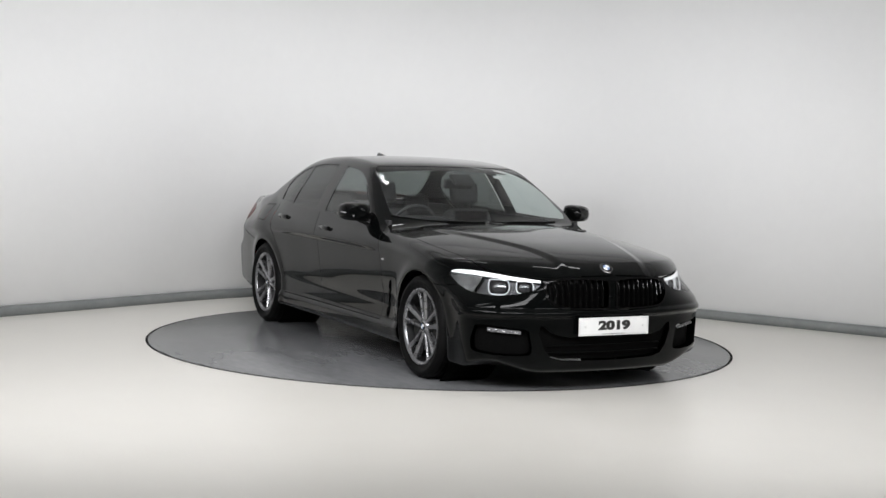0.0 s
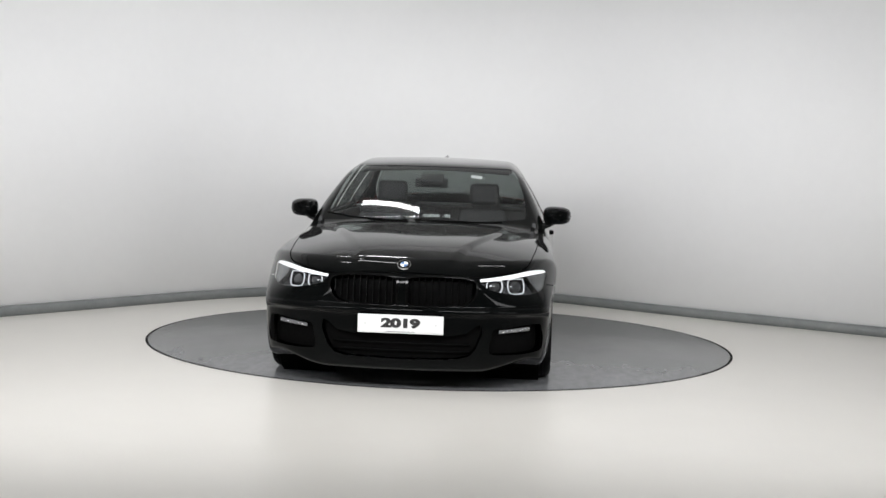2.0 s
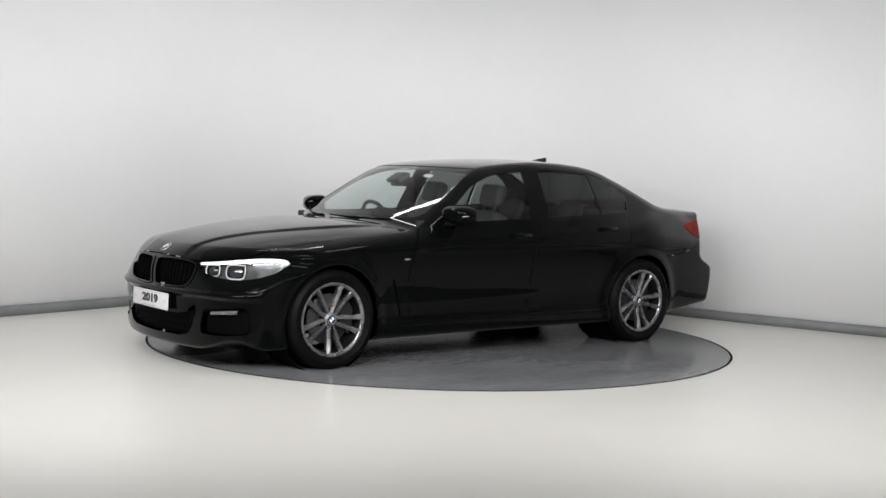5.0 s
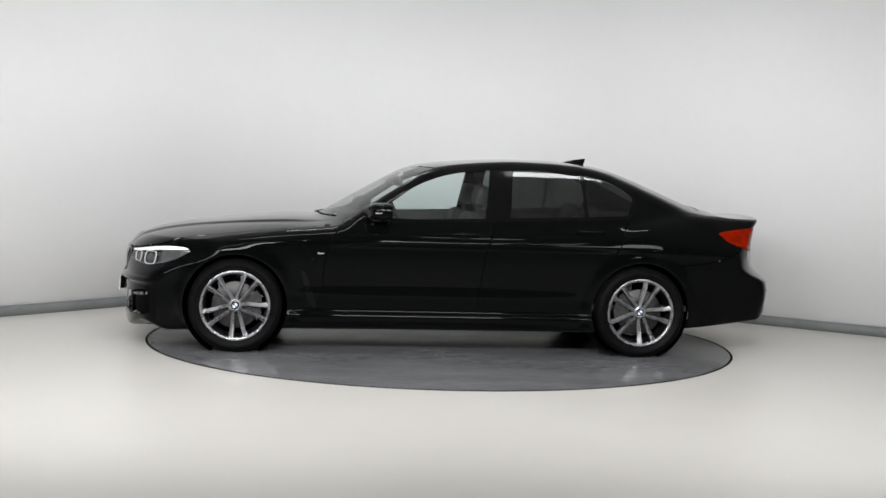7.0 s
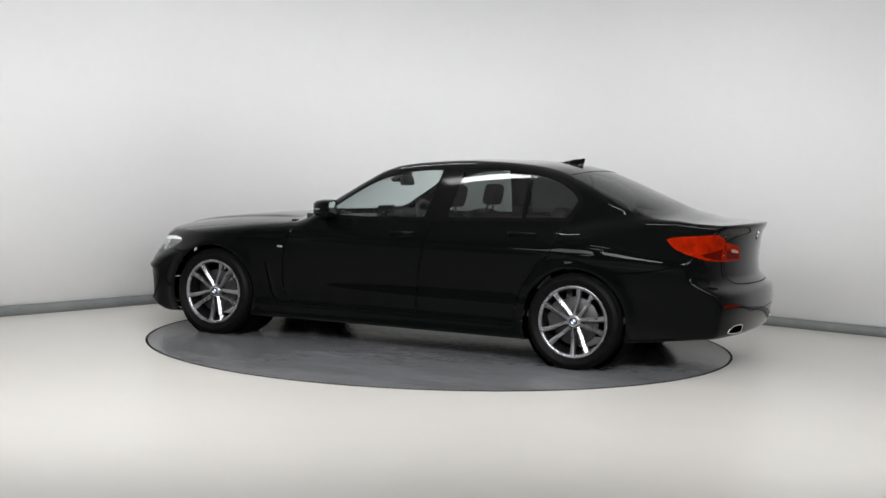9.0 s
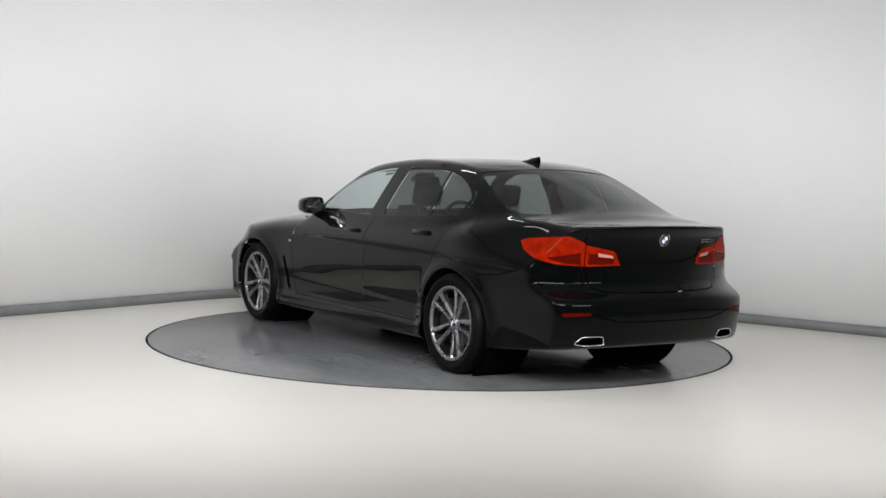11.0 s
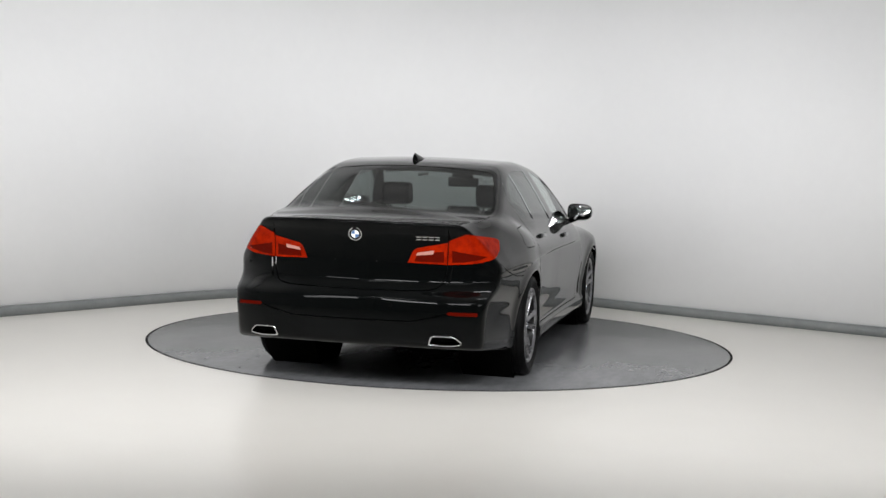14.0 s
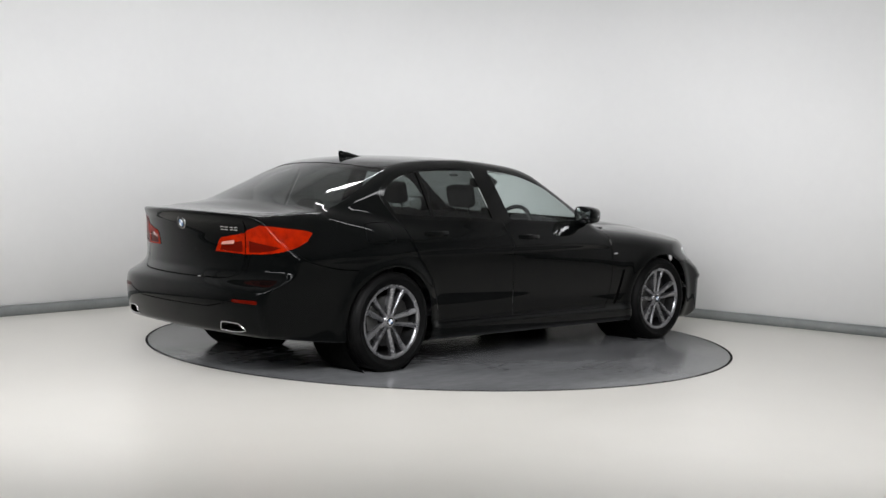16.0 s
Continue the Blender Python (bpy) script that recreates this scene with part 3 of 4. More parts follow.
def cut_shell():
    s = Shell(*shell_grid())
    for ax in (AXLE, -AXLE):
        s.cut("hole", arch(ax, 0.372), SIDE)
    s.cut("window_trim", DLO, SIDE)
    s.cut("side_glass", GLASS_F, SIDE, ["window_trim"])
    s.cut("rear_glass", GLASS_R, SIDE, ["window_trim"])
    s.cut("quarter_glass", GLASS_Q, SIDE, ["window_trim"])
    s.cut("screen", SCREEN, UPPER, ["body"])
    s.cut("rear_screen", REAR_SCREEN, UPPER, ["body"])
    s.cut("headlamp", HEADLAMP, LAMP_F)
    s.cut("brow", BROW, LAMP_F, ["headlamp"])
    s.cut("lamp_end", to_lamp([(1.70, 0.88, 0.80), (2.03, 0.745, 0.80), (2.06, 0.79, 0.70), (1.99, 0.83, 0.58), (1.70, 0.88, 0.55)], LAMP_F), LAMP_F, ["headlamp"])
    s.cut("tail", TAIL, LAMP_R)
    s.cut("tail_low", TAIL_LOW, REAR, ["tail"])
    s.cut("tail_low", TAIL_LID, REAR, ["tail"])
    s.cut("reverse", REVERSE, REAR, ["tail", "tail_low"])
    s.cut("kidney", KIDNEY, FRONT, ["body"])
    s.cut("grille_back", KIDNEY_IN, FRONT, ["kidney"])
    s.cut("intake", INTAKE, FRONT, ["body"])
    s.cut("corner", CORNER, FRONT, ["body"])
    s.cut("fog", FOG, FRONT, ["corner"])
    s.cut("reflector", REFLECTOR, REAR)
    s.cut("exhaust", EXHAUST, REAR)
    s.cut("vent", VENT, SIDE)
    b = ["body"]
    s.gap(BONNET_EDGE, UPPER, name="gap_bonnet", over=b)
    s.gap(DOOR_FRONT, SIDE, name="gap_front_door", over=b), s.gap(DOOR_MID, SIDE, name="gap_middle", over=b), s.gap(DOOR_REAR, SIDE, name="gap_rear_door", over=b)
    s.gap([(0.80, 0.300), (-1.04, 0.300)], SIDE, name="gap_sill", over=b)
    s.gap(BUMPER_F, SIDE, name="gap_front_bumper", over=b), s.gap(BUMPER_R, SIDE, name="gap_rear_bumper", over=b)
    s.gap(LID_BACK, REAR, name="gap_lid", over=["body", "tail", "tail_low"]), s.gap(LID_TOP, UPPER, name="gap_lid_top", over=b)
    s.gap(INSERT, REAR, name="gap_insert", over=b)
    s.name("bonnet", BONNET_EDGE + [(0.80, -0.05)], UPPER, b)
    s.name("front_door", DOOR_FRONT + DOOR_MID[::-1] + [(0.3, 0.97)], SIDE, b)
    s.name("rear_door", DOOR_MID + DOOR_REAR[::-1], SIDE, b)
    s.name("boot_lid", LID_BACK + [(-0.05, 1.2), (0.56, 1.2)], REAR, b)
    s.name("boot_lid", [(-2.0, -0.05)] + LID_TOP[::-1] + [(-2.7, 0.5), (-2.7, -0.05)], (UPPER[0], lambda c: (c[:, 2] > 0.95) & (c[:, 0] < -2.09)), b)
    s.name("front_bumper", [(-0.2, 0.0), (1.0, 0.0), (1.0, 0.60), (0.60, 0.62), (0.47, 0.70), (0.30, 0.735), (-0.2, 0.75)], (FRONT[0], lambda c: c[:, 0] > 1.70), b)
    s.name("rear_bumper", [(-0.2, 0.0), (1.0, 0.0), (1.0, 0.70), (0.80, 0.78), (0.55, 0.775), (0.545, 0.70), (0.45, 0.638), (-0.2, 0.63)], (REAR[0], lambda c: c[:, 0] < -1.78), b)
    return s


def panel(name, pieces, mat, parent, label=""):
    """One mesh with smooth body normals from halves: rows of (vertices, triangles, normals, mirrored)."""
    vs, fs, ns, k = [], [], [], 0
    for v, f, n, mirrored in pieces:
        if mirrored:
            v, n, f = v * [1, -1, 1], n * [1, -1, 1], f[:, ::-1]
        vs.append(v), ns.append(n), fs.append(f + k)
        k += len(v)
    v, f, n = np.concatenate(vs), np.concatenate(fs), np.concatenate(ns)
    me = bpy.data.meshes.new(name)
    me.vertices.add(len(v)), me.loops.add(3 * len(f)), me.polygons.add(len(f))
    me.vertices.foreach_set("co", v.astype(np.float32).ravel())
    me.loops.foreach_set("vertex_index", f.astype(np.int32).ravel())
    me.polygons.foreach_set("loop_start", np.arange(0, 3 * len(f), 3, dtype=np.int32))
    me.polygons.foreach_set("use_smooth", np.ones(len(f), bool))
    me.update(calc_edges=True)
    me.normals_split_custom_set_from_vertices(n.tolist())
    me.materials.append(mat)
    ob = new(name, me)
    ob.parent = parent
    return tagged(ob, label)


def on_body(x, y, z, axis):
    """The point of the surface met from outside along an axis (0 x, 1 y, 2 z) towards the middle, and its normal."""
    p = np.array([x, y, z], float)
    s = -np.sign(p[axis]) if axis < 2 else -1
    lo, hi = 0.0, 0.0
    for k in np.arange(0, 1.5, 0.004):
        q = p.copy()
        q[axis] += s * k
        if solid(*q[:, None])[0] < 0:
            break
    return Vector(q), Vector(solid_normal(q[None])[0])


def frame_at(p, n, up=(0, 0, 1)):
    """A pose at p whose z axis is n and whose y axis is as near to up as can be."""
    n = Vector(n).normalized()
    x = Vector(up).cross(n).normalized()
    y = n.cross(x)
    return Matrix.Translation(p) @ Matrix((x, y, n)).transposed().to_4x4()


# ---- the car ----
def build_panels(car):
    s = cut_shell()
    right = s.copy()
    right.gap(FUEL, SIDE, 0.005, over=["body"])
    right.name("fuel_flap", FUEL, SIDE, ["body"])

    def both(name, mat, nm, push=0.0, label=""):
        return panel(nm, [(*s.piece(name, push), False), (*right.piece(name, push), True)], mat, car, label)

    def each(name, mat, nm, push=0.0, label="", parent=None):
        return [panel(nm, [(*h.piece(name, push), m)], mat, parent or car, label) for h, m in ((s, False), (right, True))]

    both("body", PAINT, "body")
    both("bonnet", PAINT, "bonnet")
    both("boot_lid", PAINT, "boot_lid")
    both("front_bumper", PAINT, "front_bumper")
    both("rear_bumper", PAINT, "rear_bumper")
    doors = each("front_door", PAINT, "front_door") + each("rear_door", PAINT, "rear_door")
    for nm in ("bonnet", "lid", "insert"):
        both("gap_" + nm, MATT_BLACK, "panel_seal", -0.010)
    for nm in ("front_door", "middle", "rear_door", "sill", "front_bumper", "rear_bumper", "lid_top"):
        each("gap_" + nm, MATT_BLACK, "panel_seal", -0.010)
    panel("panel_seal", [(*right.piece("gap", -0.010), True)], MATT_BLACK, car)
    panel("fuel_flap", [(*right.piece("fuel_flap"), True)], PAINT, car)
    each("window_trim", GLOSS_BLACK, "window_trim", 0.001)
    panes = each("side_glass", SIDE_GLASS, "door_window", -0.004, "clear greenish front door glass")
    panes += each("rear_glass", DARK_GLASS, "door_window", -0.004, "dark privacy glass")
    panes += each("quarter_glass", DARK_GLASS, "quarter_window", -0.004, "dark privacy glass")
    panes.append(both("screen", SCREEN_GLASS, "windscreen", -0.003))
    panes.append(both("rear_screen", REAR_GLASS, "rear_window", -0.003, "dark tinted rear window"))
    for p in panes:
        p.visible_shadow = False
    lamps = each("headlamp", LENS, "headlight", 0.0005, "clear headlight with two ringed projectors")
    for lamp, h, m in ((lamps[0], s, False), (lamps[1], right, True)):
        lamp.visible_shadow = False
        panel("lamp_end", [(*h.piece("lamp_end", 0.0005), m)], LENS, lamp, "clear outer end of the lens").visible_shadow = False
        panel("end_reflector", [(*h.piece("lamp_end", -0.010), m)], SILVER, lamp, "bright silver end reflector")
        bowl = panel("lamp_bowl", [(*h.piece("headlamp", -0.045), m)], SILVER_DARK, lamp, "dark silver headlight housing")
        panel("light_guide", [(*h.piece("brow", -0.002), m)], DRL, lamp, "white light guide along the lamp's top")
        side = -1 if m else 1
        for (x, y, z), w, hgt in (((2.213, 0.560, 0.662), 0.050, 0.036), ((2.115, 0.690, 0.660), 0.062, 0.045)):
            c = Vector((x, y, z))
            n = Vector(solid_normal(np.array([[x, y, z]]))[0])
            c = c - n * 0.012
            fr = frame_at(c, (n.x, n.y, n.z * 0.3))
            ring = [fr @ Vector((w * a, hgt * b, 0)) for a, b in ((-0.62, 1), (0.75, 1), (1, 0.75), (1, -0.45), (0.62, -1), (-0.55, -1), (-1, -0.5), (-1, 0.5))]
            eye = [fr @ Vector((w * 0.72 * math.cos(a), hgt * 0.72 * math.sin(a), -0.006)) for a in np.linspace(0, 2 * math.pi, 24, endpoint=False)]
            ring = [Vector((v.x, side * v.y, v.z)) for v in ring]
            eye = [Vector((v.x, side * v.y, v.z)) for v in eye]
            part("lamp_ring", tube(bmesh.new(), bend3(ring), 0.0042, 8, True), RING, lamp, "pale angular ring")
            bm = bmesh.new()
            vs = [bm.verts.new(v) for v in eye]
            tip = bm.verts.new(sum(eye, Vector()) / 24 + Vector((n.x, side * n.y, 0)) * 0.022)
            for i in range(24):
                bm.faces.new((vs[i], vs[(i + 1) % 24], tip))
            part("projector", bm, PROJECTOR, lamp, "dark glass projector lens")
            bm = bmesh.new()
            out = [bm.verts.new(v + (v - sum(ring, Vector()) / len(ring)) * 0.12) for v in ring]
            cen = bm.verts.new(sum(ring, Vector()) / len(ring) - Vector((n.x, side * n.y, 0)) * 0.02)
            for i in range(len(out)):
                bm.faces.new((out[i], out[(i + 1) % len(out)], cen))
            part("projector_bezel", bm, MATT_BLACK, lamp, "black bezel round the projector", smooth=False)
    tails = each("tail", RED, "tail_light", 0.003, "glossy red tail light")
    for lamp, h, m in ((tails[0], s, False), (tails[1], right, True)):
        panel("dark_lens", [(*h.piece("tail_low", 0.001), m)], RED_DARK, lamp, "dark red lower lens")
        panel("reversing_lens", [(*h.piece("reverse", 0.002), m)], REV, lamp, "pale reversing lamp strip")
    both("kidney", GLOSS_BLACK, "grille_frame", 0.006, "gloss black twin grille surround")
    both("grille_back", MATT_BLACK, "grille_back", -0.055)
    both("intake", MATT_BLACK, "lower_intake", -0.045, "matt black lower air intake")
    each("corner", MATT_BLACK, "corner_intake", -0.055, "black corner air intake")
    each("fog", FOG_MAT, "fog_light", -0.022, "narrow clear fog light strip")
    each("reflector", RED_DARK, "rear_reflector", 0.001, "narrow dark red reflector")
    each("exhaust", MATT_BLACK, "exhaust_hollow", -0.05)
    each("vent", GLOSS_BLACK, "side_vent", -0.012, "black slanted side vent")
    return s


def bend3(ring, steps=5):
    """A closed rounded ring through points."""
    k, out = len(ring), []
    for i in range(k):
        a, b, c, d = ring[i - 1], ring[i], ring[(i + 1) % k], ring[(i + 2) % k]
        for j in range(steps):
            t = j / steps
            out.append(0.5 * (2 * b + (c - a) * t + (2 * a - 5 * b + 4 * c - d) * t * t + (3 * b - a - 3 * c + d) * t ** 3))
    return out


def mirrored(bm, side):
    if side < 0:
        bmesh.ops.scale(bm, vec=(1, -1, 1), verts=bm.verts[:])
        bmesh.ops.reverse_faces(bm, faces=bm.faces[:])
    return bm


def build_wheel(car, x, side, turn):
    """A wheel at the axle x on one side; its face looks to +y before mirroring."""
    w = new("wheel")
    w.parent = car
    w.matrix_basis = pose(x, side * 0.795, 0.336)
    tag = "silver-grey five double-spoke alloy wheel"
    tagged(w, tag)

    def put(name, bm, mat, label="", smooth=True):
        if side < 0:
            bmesh.ops.scale(bm, vec=(1, -1, 1), verts=bm.verts[:])
        bmesh.ops.recalc_face_normals(bm, faces=bm.faces[:])
        return part(name, bm, mat, w, label, smooth)

    prof = [(0.246, -0.105), (0.262, -0.118), (0.292, -0.124), (0.318, -0.118), (0.331, -0.100), (0.3355, -0.080)]
    for k in range(-2, 3):
        c = k * 0.034
        prof += [(0.336, c - 0.013), (0.336, c + 0.009), (0.330, c + 0.011), (0.330, c + 0.019)]
    prof += [(0.3355, 0.086), (0.331, 0.102), (0.318, 0.119), (0.302, 0.1235), (0.300, 0.1255), (0.290, 0.1255), (0.288, 0.1235), (0.268, 0.119), (0.256, 0.112), (0.249, 0.106), (0.244, 0.10)]
    put("tyre", revolve(bmesh.new(), prof, 96), RUBBER)
    put("rim", revolve(bmesh.new(), [(0.244, 0.098), (0.2505, 0.108), (0.2505, 0.113), (0.246, 0.1145), (0.236, 0.1125), (0.230, 0.108), (0.2265, 0.100)], 96), ALLOY)
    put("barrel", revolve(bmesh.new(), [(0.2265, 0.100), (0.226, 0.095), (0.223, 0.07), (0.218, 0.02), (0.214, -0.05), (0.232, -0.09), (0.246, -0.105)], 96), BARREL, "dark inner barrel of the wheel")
    for i in range(5):
        mid = radians(turn) + i * 2 * math.pi / 5
        for d in (-1, 1):
            bm = bmesh.new()
            rows = []
            for k in range(9):
                t = k / 8
                r = 0.046 + (0.236 - 0.046) * t
                a = mid + d * (radians(21) * (1 - t) ** 1.5 + radians(12.5) * min(1, t * 1.15) - 0.02 * math.sin(math.pi * t))
                wd = 0.0125 + 0.0060 * t + 0.004 * max(0, t - 0.85) / 0.15
                face = 0.088 + 0.024 * t ** 1.5
                rows.append((r, a, wd, face))
            rings = []
            for r, a, wd, face in rows:
                ca, sa = math.cos(a), math.sin(a)
                c = Vector((r * ca, 0, r * sa))
                tg = Vector((-sa, 0, ca))
                rings.append([bm.verts.new(c + tg * o + Vector((0, y, 0))) for o, y in ((-wd * 0.8, face - 0.045), (-wd, face - 0.010), (-wd * 0.25 - d * wd * 0.4, face), (wd * 0.25 - d * wd * 0.4, face), (wd, face - 0.010), (wd * 0.8, face - 0.045))])
            for p, q in zip(rings, rings[1:]):
                for j in range(6):
                    bm.faces.new((p[j], p[(j + 1) % 6], q[(j + 1) % 6], q[j]))
            bm.faces.new(rings[0]), bm.faces.new(rings[-1][::-1])
            put("spoke", bm, ALLOY, smooth=False)
    put("hub", revolve(bmesh.new(), [(0.0001, 0.086), (0.030, 0.087), (0.034, 0.0895), (0.042, 0.089), (0.049, 0.083), (0.052, 0.07), (0.052, 0.02), (0.0001, 0.02)], 48), ALLOY)
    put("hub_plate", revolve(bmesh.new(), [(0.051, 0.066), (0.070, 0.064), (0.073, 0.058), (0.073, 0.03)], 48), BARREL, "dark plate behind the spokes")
    for i in range(5):
        a = radians(turn) + (i + 0.5) * 2 * math.pi / 5
        bm = bmesh.new()
        bmesh.ops.create_cone(bm, cap_ends=True, segments=10, radius1=0.0085, radius2=0.0075, depth=0.012, matrix=pose(0.060 * math.cos(a), 0.070, 0.060 * math.sin(a), 90))
        put("wheel_bolt", bm, STEEL, smooth=False)
    emblem(w, Matrix.Translation((0, side * 0.090, 0)) @ frame_at((0, 0, 0), (0, side, 0)), 0.031)
    put("brake_disc", revolve(bmesh.new(), [(0.075, 0.052), (0.165, 0.050), (0.170, 0.046), (0.170, 0.026), (0.075, 0.026)], 64), STEEL)
    bm = bmesh.new()
    g = [(0.10, -0.6), (0.19, -0.6), (0.195, -0.3), (0.195, 0.3), (0.19, 0.6), (0.10, 0.6)]
    base = radians(180 if x > 0 else 20)
    slab(bm, [(r * math.cos(base + a), r * math.sin(base + a)) for r, a in g], 0.0, 0.05, pose(0, 0.062, 0, 90))
    put("brake_caliper", bm, STEEL, "grey brake caliper", smooth=False)
    put("wheel_well", revolve(bmesh.new(), [(0.20, -0.13), (0.374, -0.30), (0.376, -0.1), (0.376, 0.05)], 48), MATT_BLACK, "black wheel arch liner")
    return w


def emblem(parent, m, r):
    """A plain roundel: dark ring, chrome edge, white and blue quarters; its face looks along local z."""
    def disc(r0, r1, z, a0=0.0, a1=360.0, n=32):
        bm = bmesh.new()
        for i in range(n):
            p, q = radians(a0 + (a1 - a0) * i / n), radians(a0 + (a1 - a0) * (i + 1) / n)
            pts = [(r1 * math.cos(p), r1 * math.sin(p)), (r1 * math.cos(q), r1 * math.sin(q)), (r0 * math.cos(q), r0 * math.sin(q)), (r0 * math.cos(p), r0 * math.sin(p))]
            bm.faces.new([bm.verts.new(m @ Vector((x, y, z))) for x, y in pts])
        bmesh.ops.remove_doubles(bm, verts=bm.verts[:], dist=1e-6)
        return bm

    bm = bmesh.new()
    bmesh.ops.create_cone(bm, cap_ends=True, segments=40, radius1=r * 1.04, radius2=r, depth=0.006, matrix=m @ pose(0, 0, 0.001))
    e = part("emblem", bm, CHROME, parent, "round chrome-edged emblem", smooth=False)
    part("emblem_ring", disc(r * 0.62, r * 0.93, 0.0048), GLOSS_BLACK, e, "black ring", smooth=False)
    for k in range(4):
        part("emblem_quarter", disc(0.0004, r * 0.58, 0.0048, k * 90, k * 90 + 90, 8), (EMB_WHITE, EMB_BLUE)[k % 2], e, ("white quarter", "blue quarter")[k % 2], smooth=False)


def build_mirror(car, side):
    mm = new("door_mirror")
    mm.parent = car
    tagged(mm, "black gloss door mirror on a short arm")
    n = 28
    rows = []
    for x, sy, sz, oy in ((0.100, 0.30, 0.30, -0.005), (0.092, 0.62, 0.62, -0.003), (0.060, 0.88, 0.88, 0), (0.0, 1.0, 1.0, 0), (-0.045, 1.0, 1.0, 0), (-0.058, 0.97, 0.96, 0)):
        rows.append([(x + 0.02 * (1 if math.cos(a) < 0 else -1) * abs(math.cos(a)), oy + sy * 0.102 * math.copysign(abs(math.cos(a)) ** 0.62, math.cos(a)),
                      sz * 0.067 * math.copysign(abs(math.sin(a)) ** 0.62, math.sin(a)) * (1 - 0.12 * math.cos(a))) for a in np.linspace(0, 2 * math.pi, n, endpoint=False)])
    c = Vector((0.465, 0.948, 1.035))
    bm = bmesh.new()
    rings = [[bm.verts.new(c + Vector(p)) for p in row] for row in rows]
    for p, q in zip(rings, rings[1:]):
        for j in range(n):
            bm.faces.new((p[j], p[(j + 1) % n], q[(j + 1) % n], q[j]))
    bm.faces.new(rings[0])
    bm.faces.new(rings[-1][::-1])
    bmesh.ops.recalc_face_normals(bm, faces=bm.faces[:])
    part("mirror_shell", mirrored(bm, side), PAINT, mm)
    bm = bmesh.new()
    rings = [[bm.verts.new(c + Vector((-0.0605 - 0.007 * (1 - k * k) + 0.02 * k * (1 if math.cos(a) < 0 else -1) * abs(math.cos(a)), 0.091 * k * math.copysign(abs(math.cos(a)) ** 0.62, math.cos(a)),
                                       0.057 * k * math.copysign(abs(math.sin(a)) ** 0.62, math.sin(a))))) for a in np.linspace(0, 2 * math.pi, n, endpoint=False)] for k in (1.0, 0.75, 0.5, 0.25, 0.08)]
    for p, q in zip(rings, rings[1:]):
        for j in range(n):
            bm.faces.new((p[j], p[(j + 1) % n], q[(j + 1) % n], q[j]))
    bm.faces.new(rings[-1])
    bmesh.ops.recalc_face_normals(bm, faces=bm.faces[:])
    part("mirror_glass", mirrored(bm, side), MIRROR, mm, "convex silvered mirror glass")
    bm = tube(bmesh.new(), [(0.470, 0.915, 0.985), (0.495, 0.885, 0.966), (0.525, 0.845, 0.957)], [0.024, 0.020, 0.024], 10)
    part("mirror_arm", mirrored(bm, side), GLOSS_BLACK, mm)
    bm = tube(bmesh.new(), [c + Vector((0.088, -0.07, -0.012)), c + Vector((0.086, 0.0, -0.010)), c + Vector((0.040, 0.089, -0.006)), c + Vector((-0.002, 0.101, -0.004))], 0.004, 6)
    part("indicator", mirrored(bm, side), DRL_DIM, mm, "thin indicator strip")
    return mm


def build_handle(car, x, z, side):
    p, n = on_body(x, 1.1, z, 1)
    h = new("door_handle")
    h.parent = car
    tagged(h, "black pull handle")
    bm = bmesh.new()
    bmesh.ops.create_uvsphere(bm, u_segments=24, v_segments=12, radius=1, matrix=Matrix.Translation(p - n * 0.004) @ Matrix.Diagonal((0.080, 0.010, 0.032, 1)))
    part("handle_recess", mirrored(bm, side), GLOSS_BLACK, h)
    bm = box(bmesh.new(), 0.205, 0.020, 0.030, Matrix.Translation(p + n * 0.024 + Vector((-0.005, 0, 0.004))), 0.009, 3)
    for v in bm.verts:
        v.co.y -= 0.020 * (abs(v.co.x - p.x) / 0.10) ** 3
    part("handle_bar", mirrored(bm, side), PAINT, h)


def build_seat(car, x, y, name, label, width=0.50, back=0.62, head=True, lean=22):
    s = new(name)
    s.parent = car
    s.matrix_basis = pose(x, y, 0.0)
    tagged(s, label)
    part("seat_cushion", box(bmesh.new(), 0.52, width, 0.16, pose(0.22, 0, 0.52, 0, -8), 0.05, 3), SEAT, s)
    bm = box(bmesh.new(), 0.15, width, back, pose(-0.08, 0, 0.60 + back / 2 - 0.06, 0, -lean), 0.055, 3)
    top = max(v.co.z for v in bm.verts)
    for v in bm.verts:
        v.co.y *= 1 - 0.22 * max(0, (v.co.z - 0.85) / (top - 0.85))
    part("backrest", bm, SEAT, s)
    hx = -0.08 - math.sin(radians(lean)) * (back / 2 + 0.02)
    if head:
        part("headrest", box(bmesh.new(), 0.10, 0.235, 0.17, pose(hx - 0.035, 0, 0.60 + back - 0.02 + 0.075, 0, -lean * 0.6), 0.046, 4), SEAT, s)
        for d in (-0.06, 0.06):
            part("headrest_post", tube(bmesh.new(), [(hx + 0.0, d, 0.60 + back - 0.10), (hx - 0.02, d, 0.60 + back + 0.04)], 0.007, 6), STEEL, s)


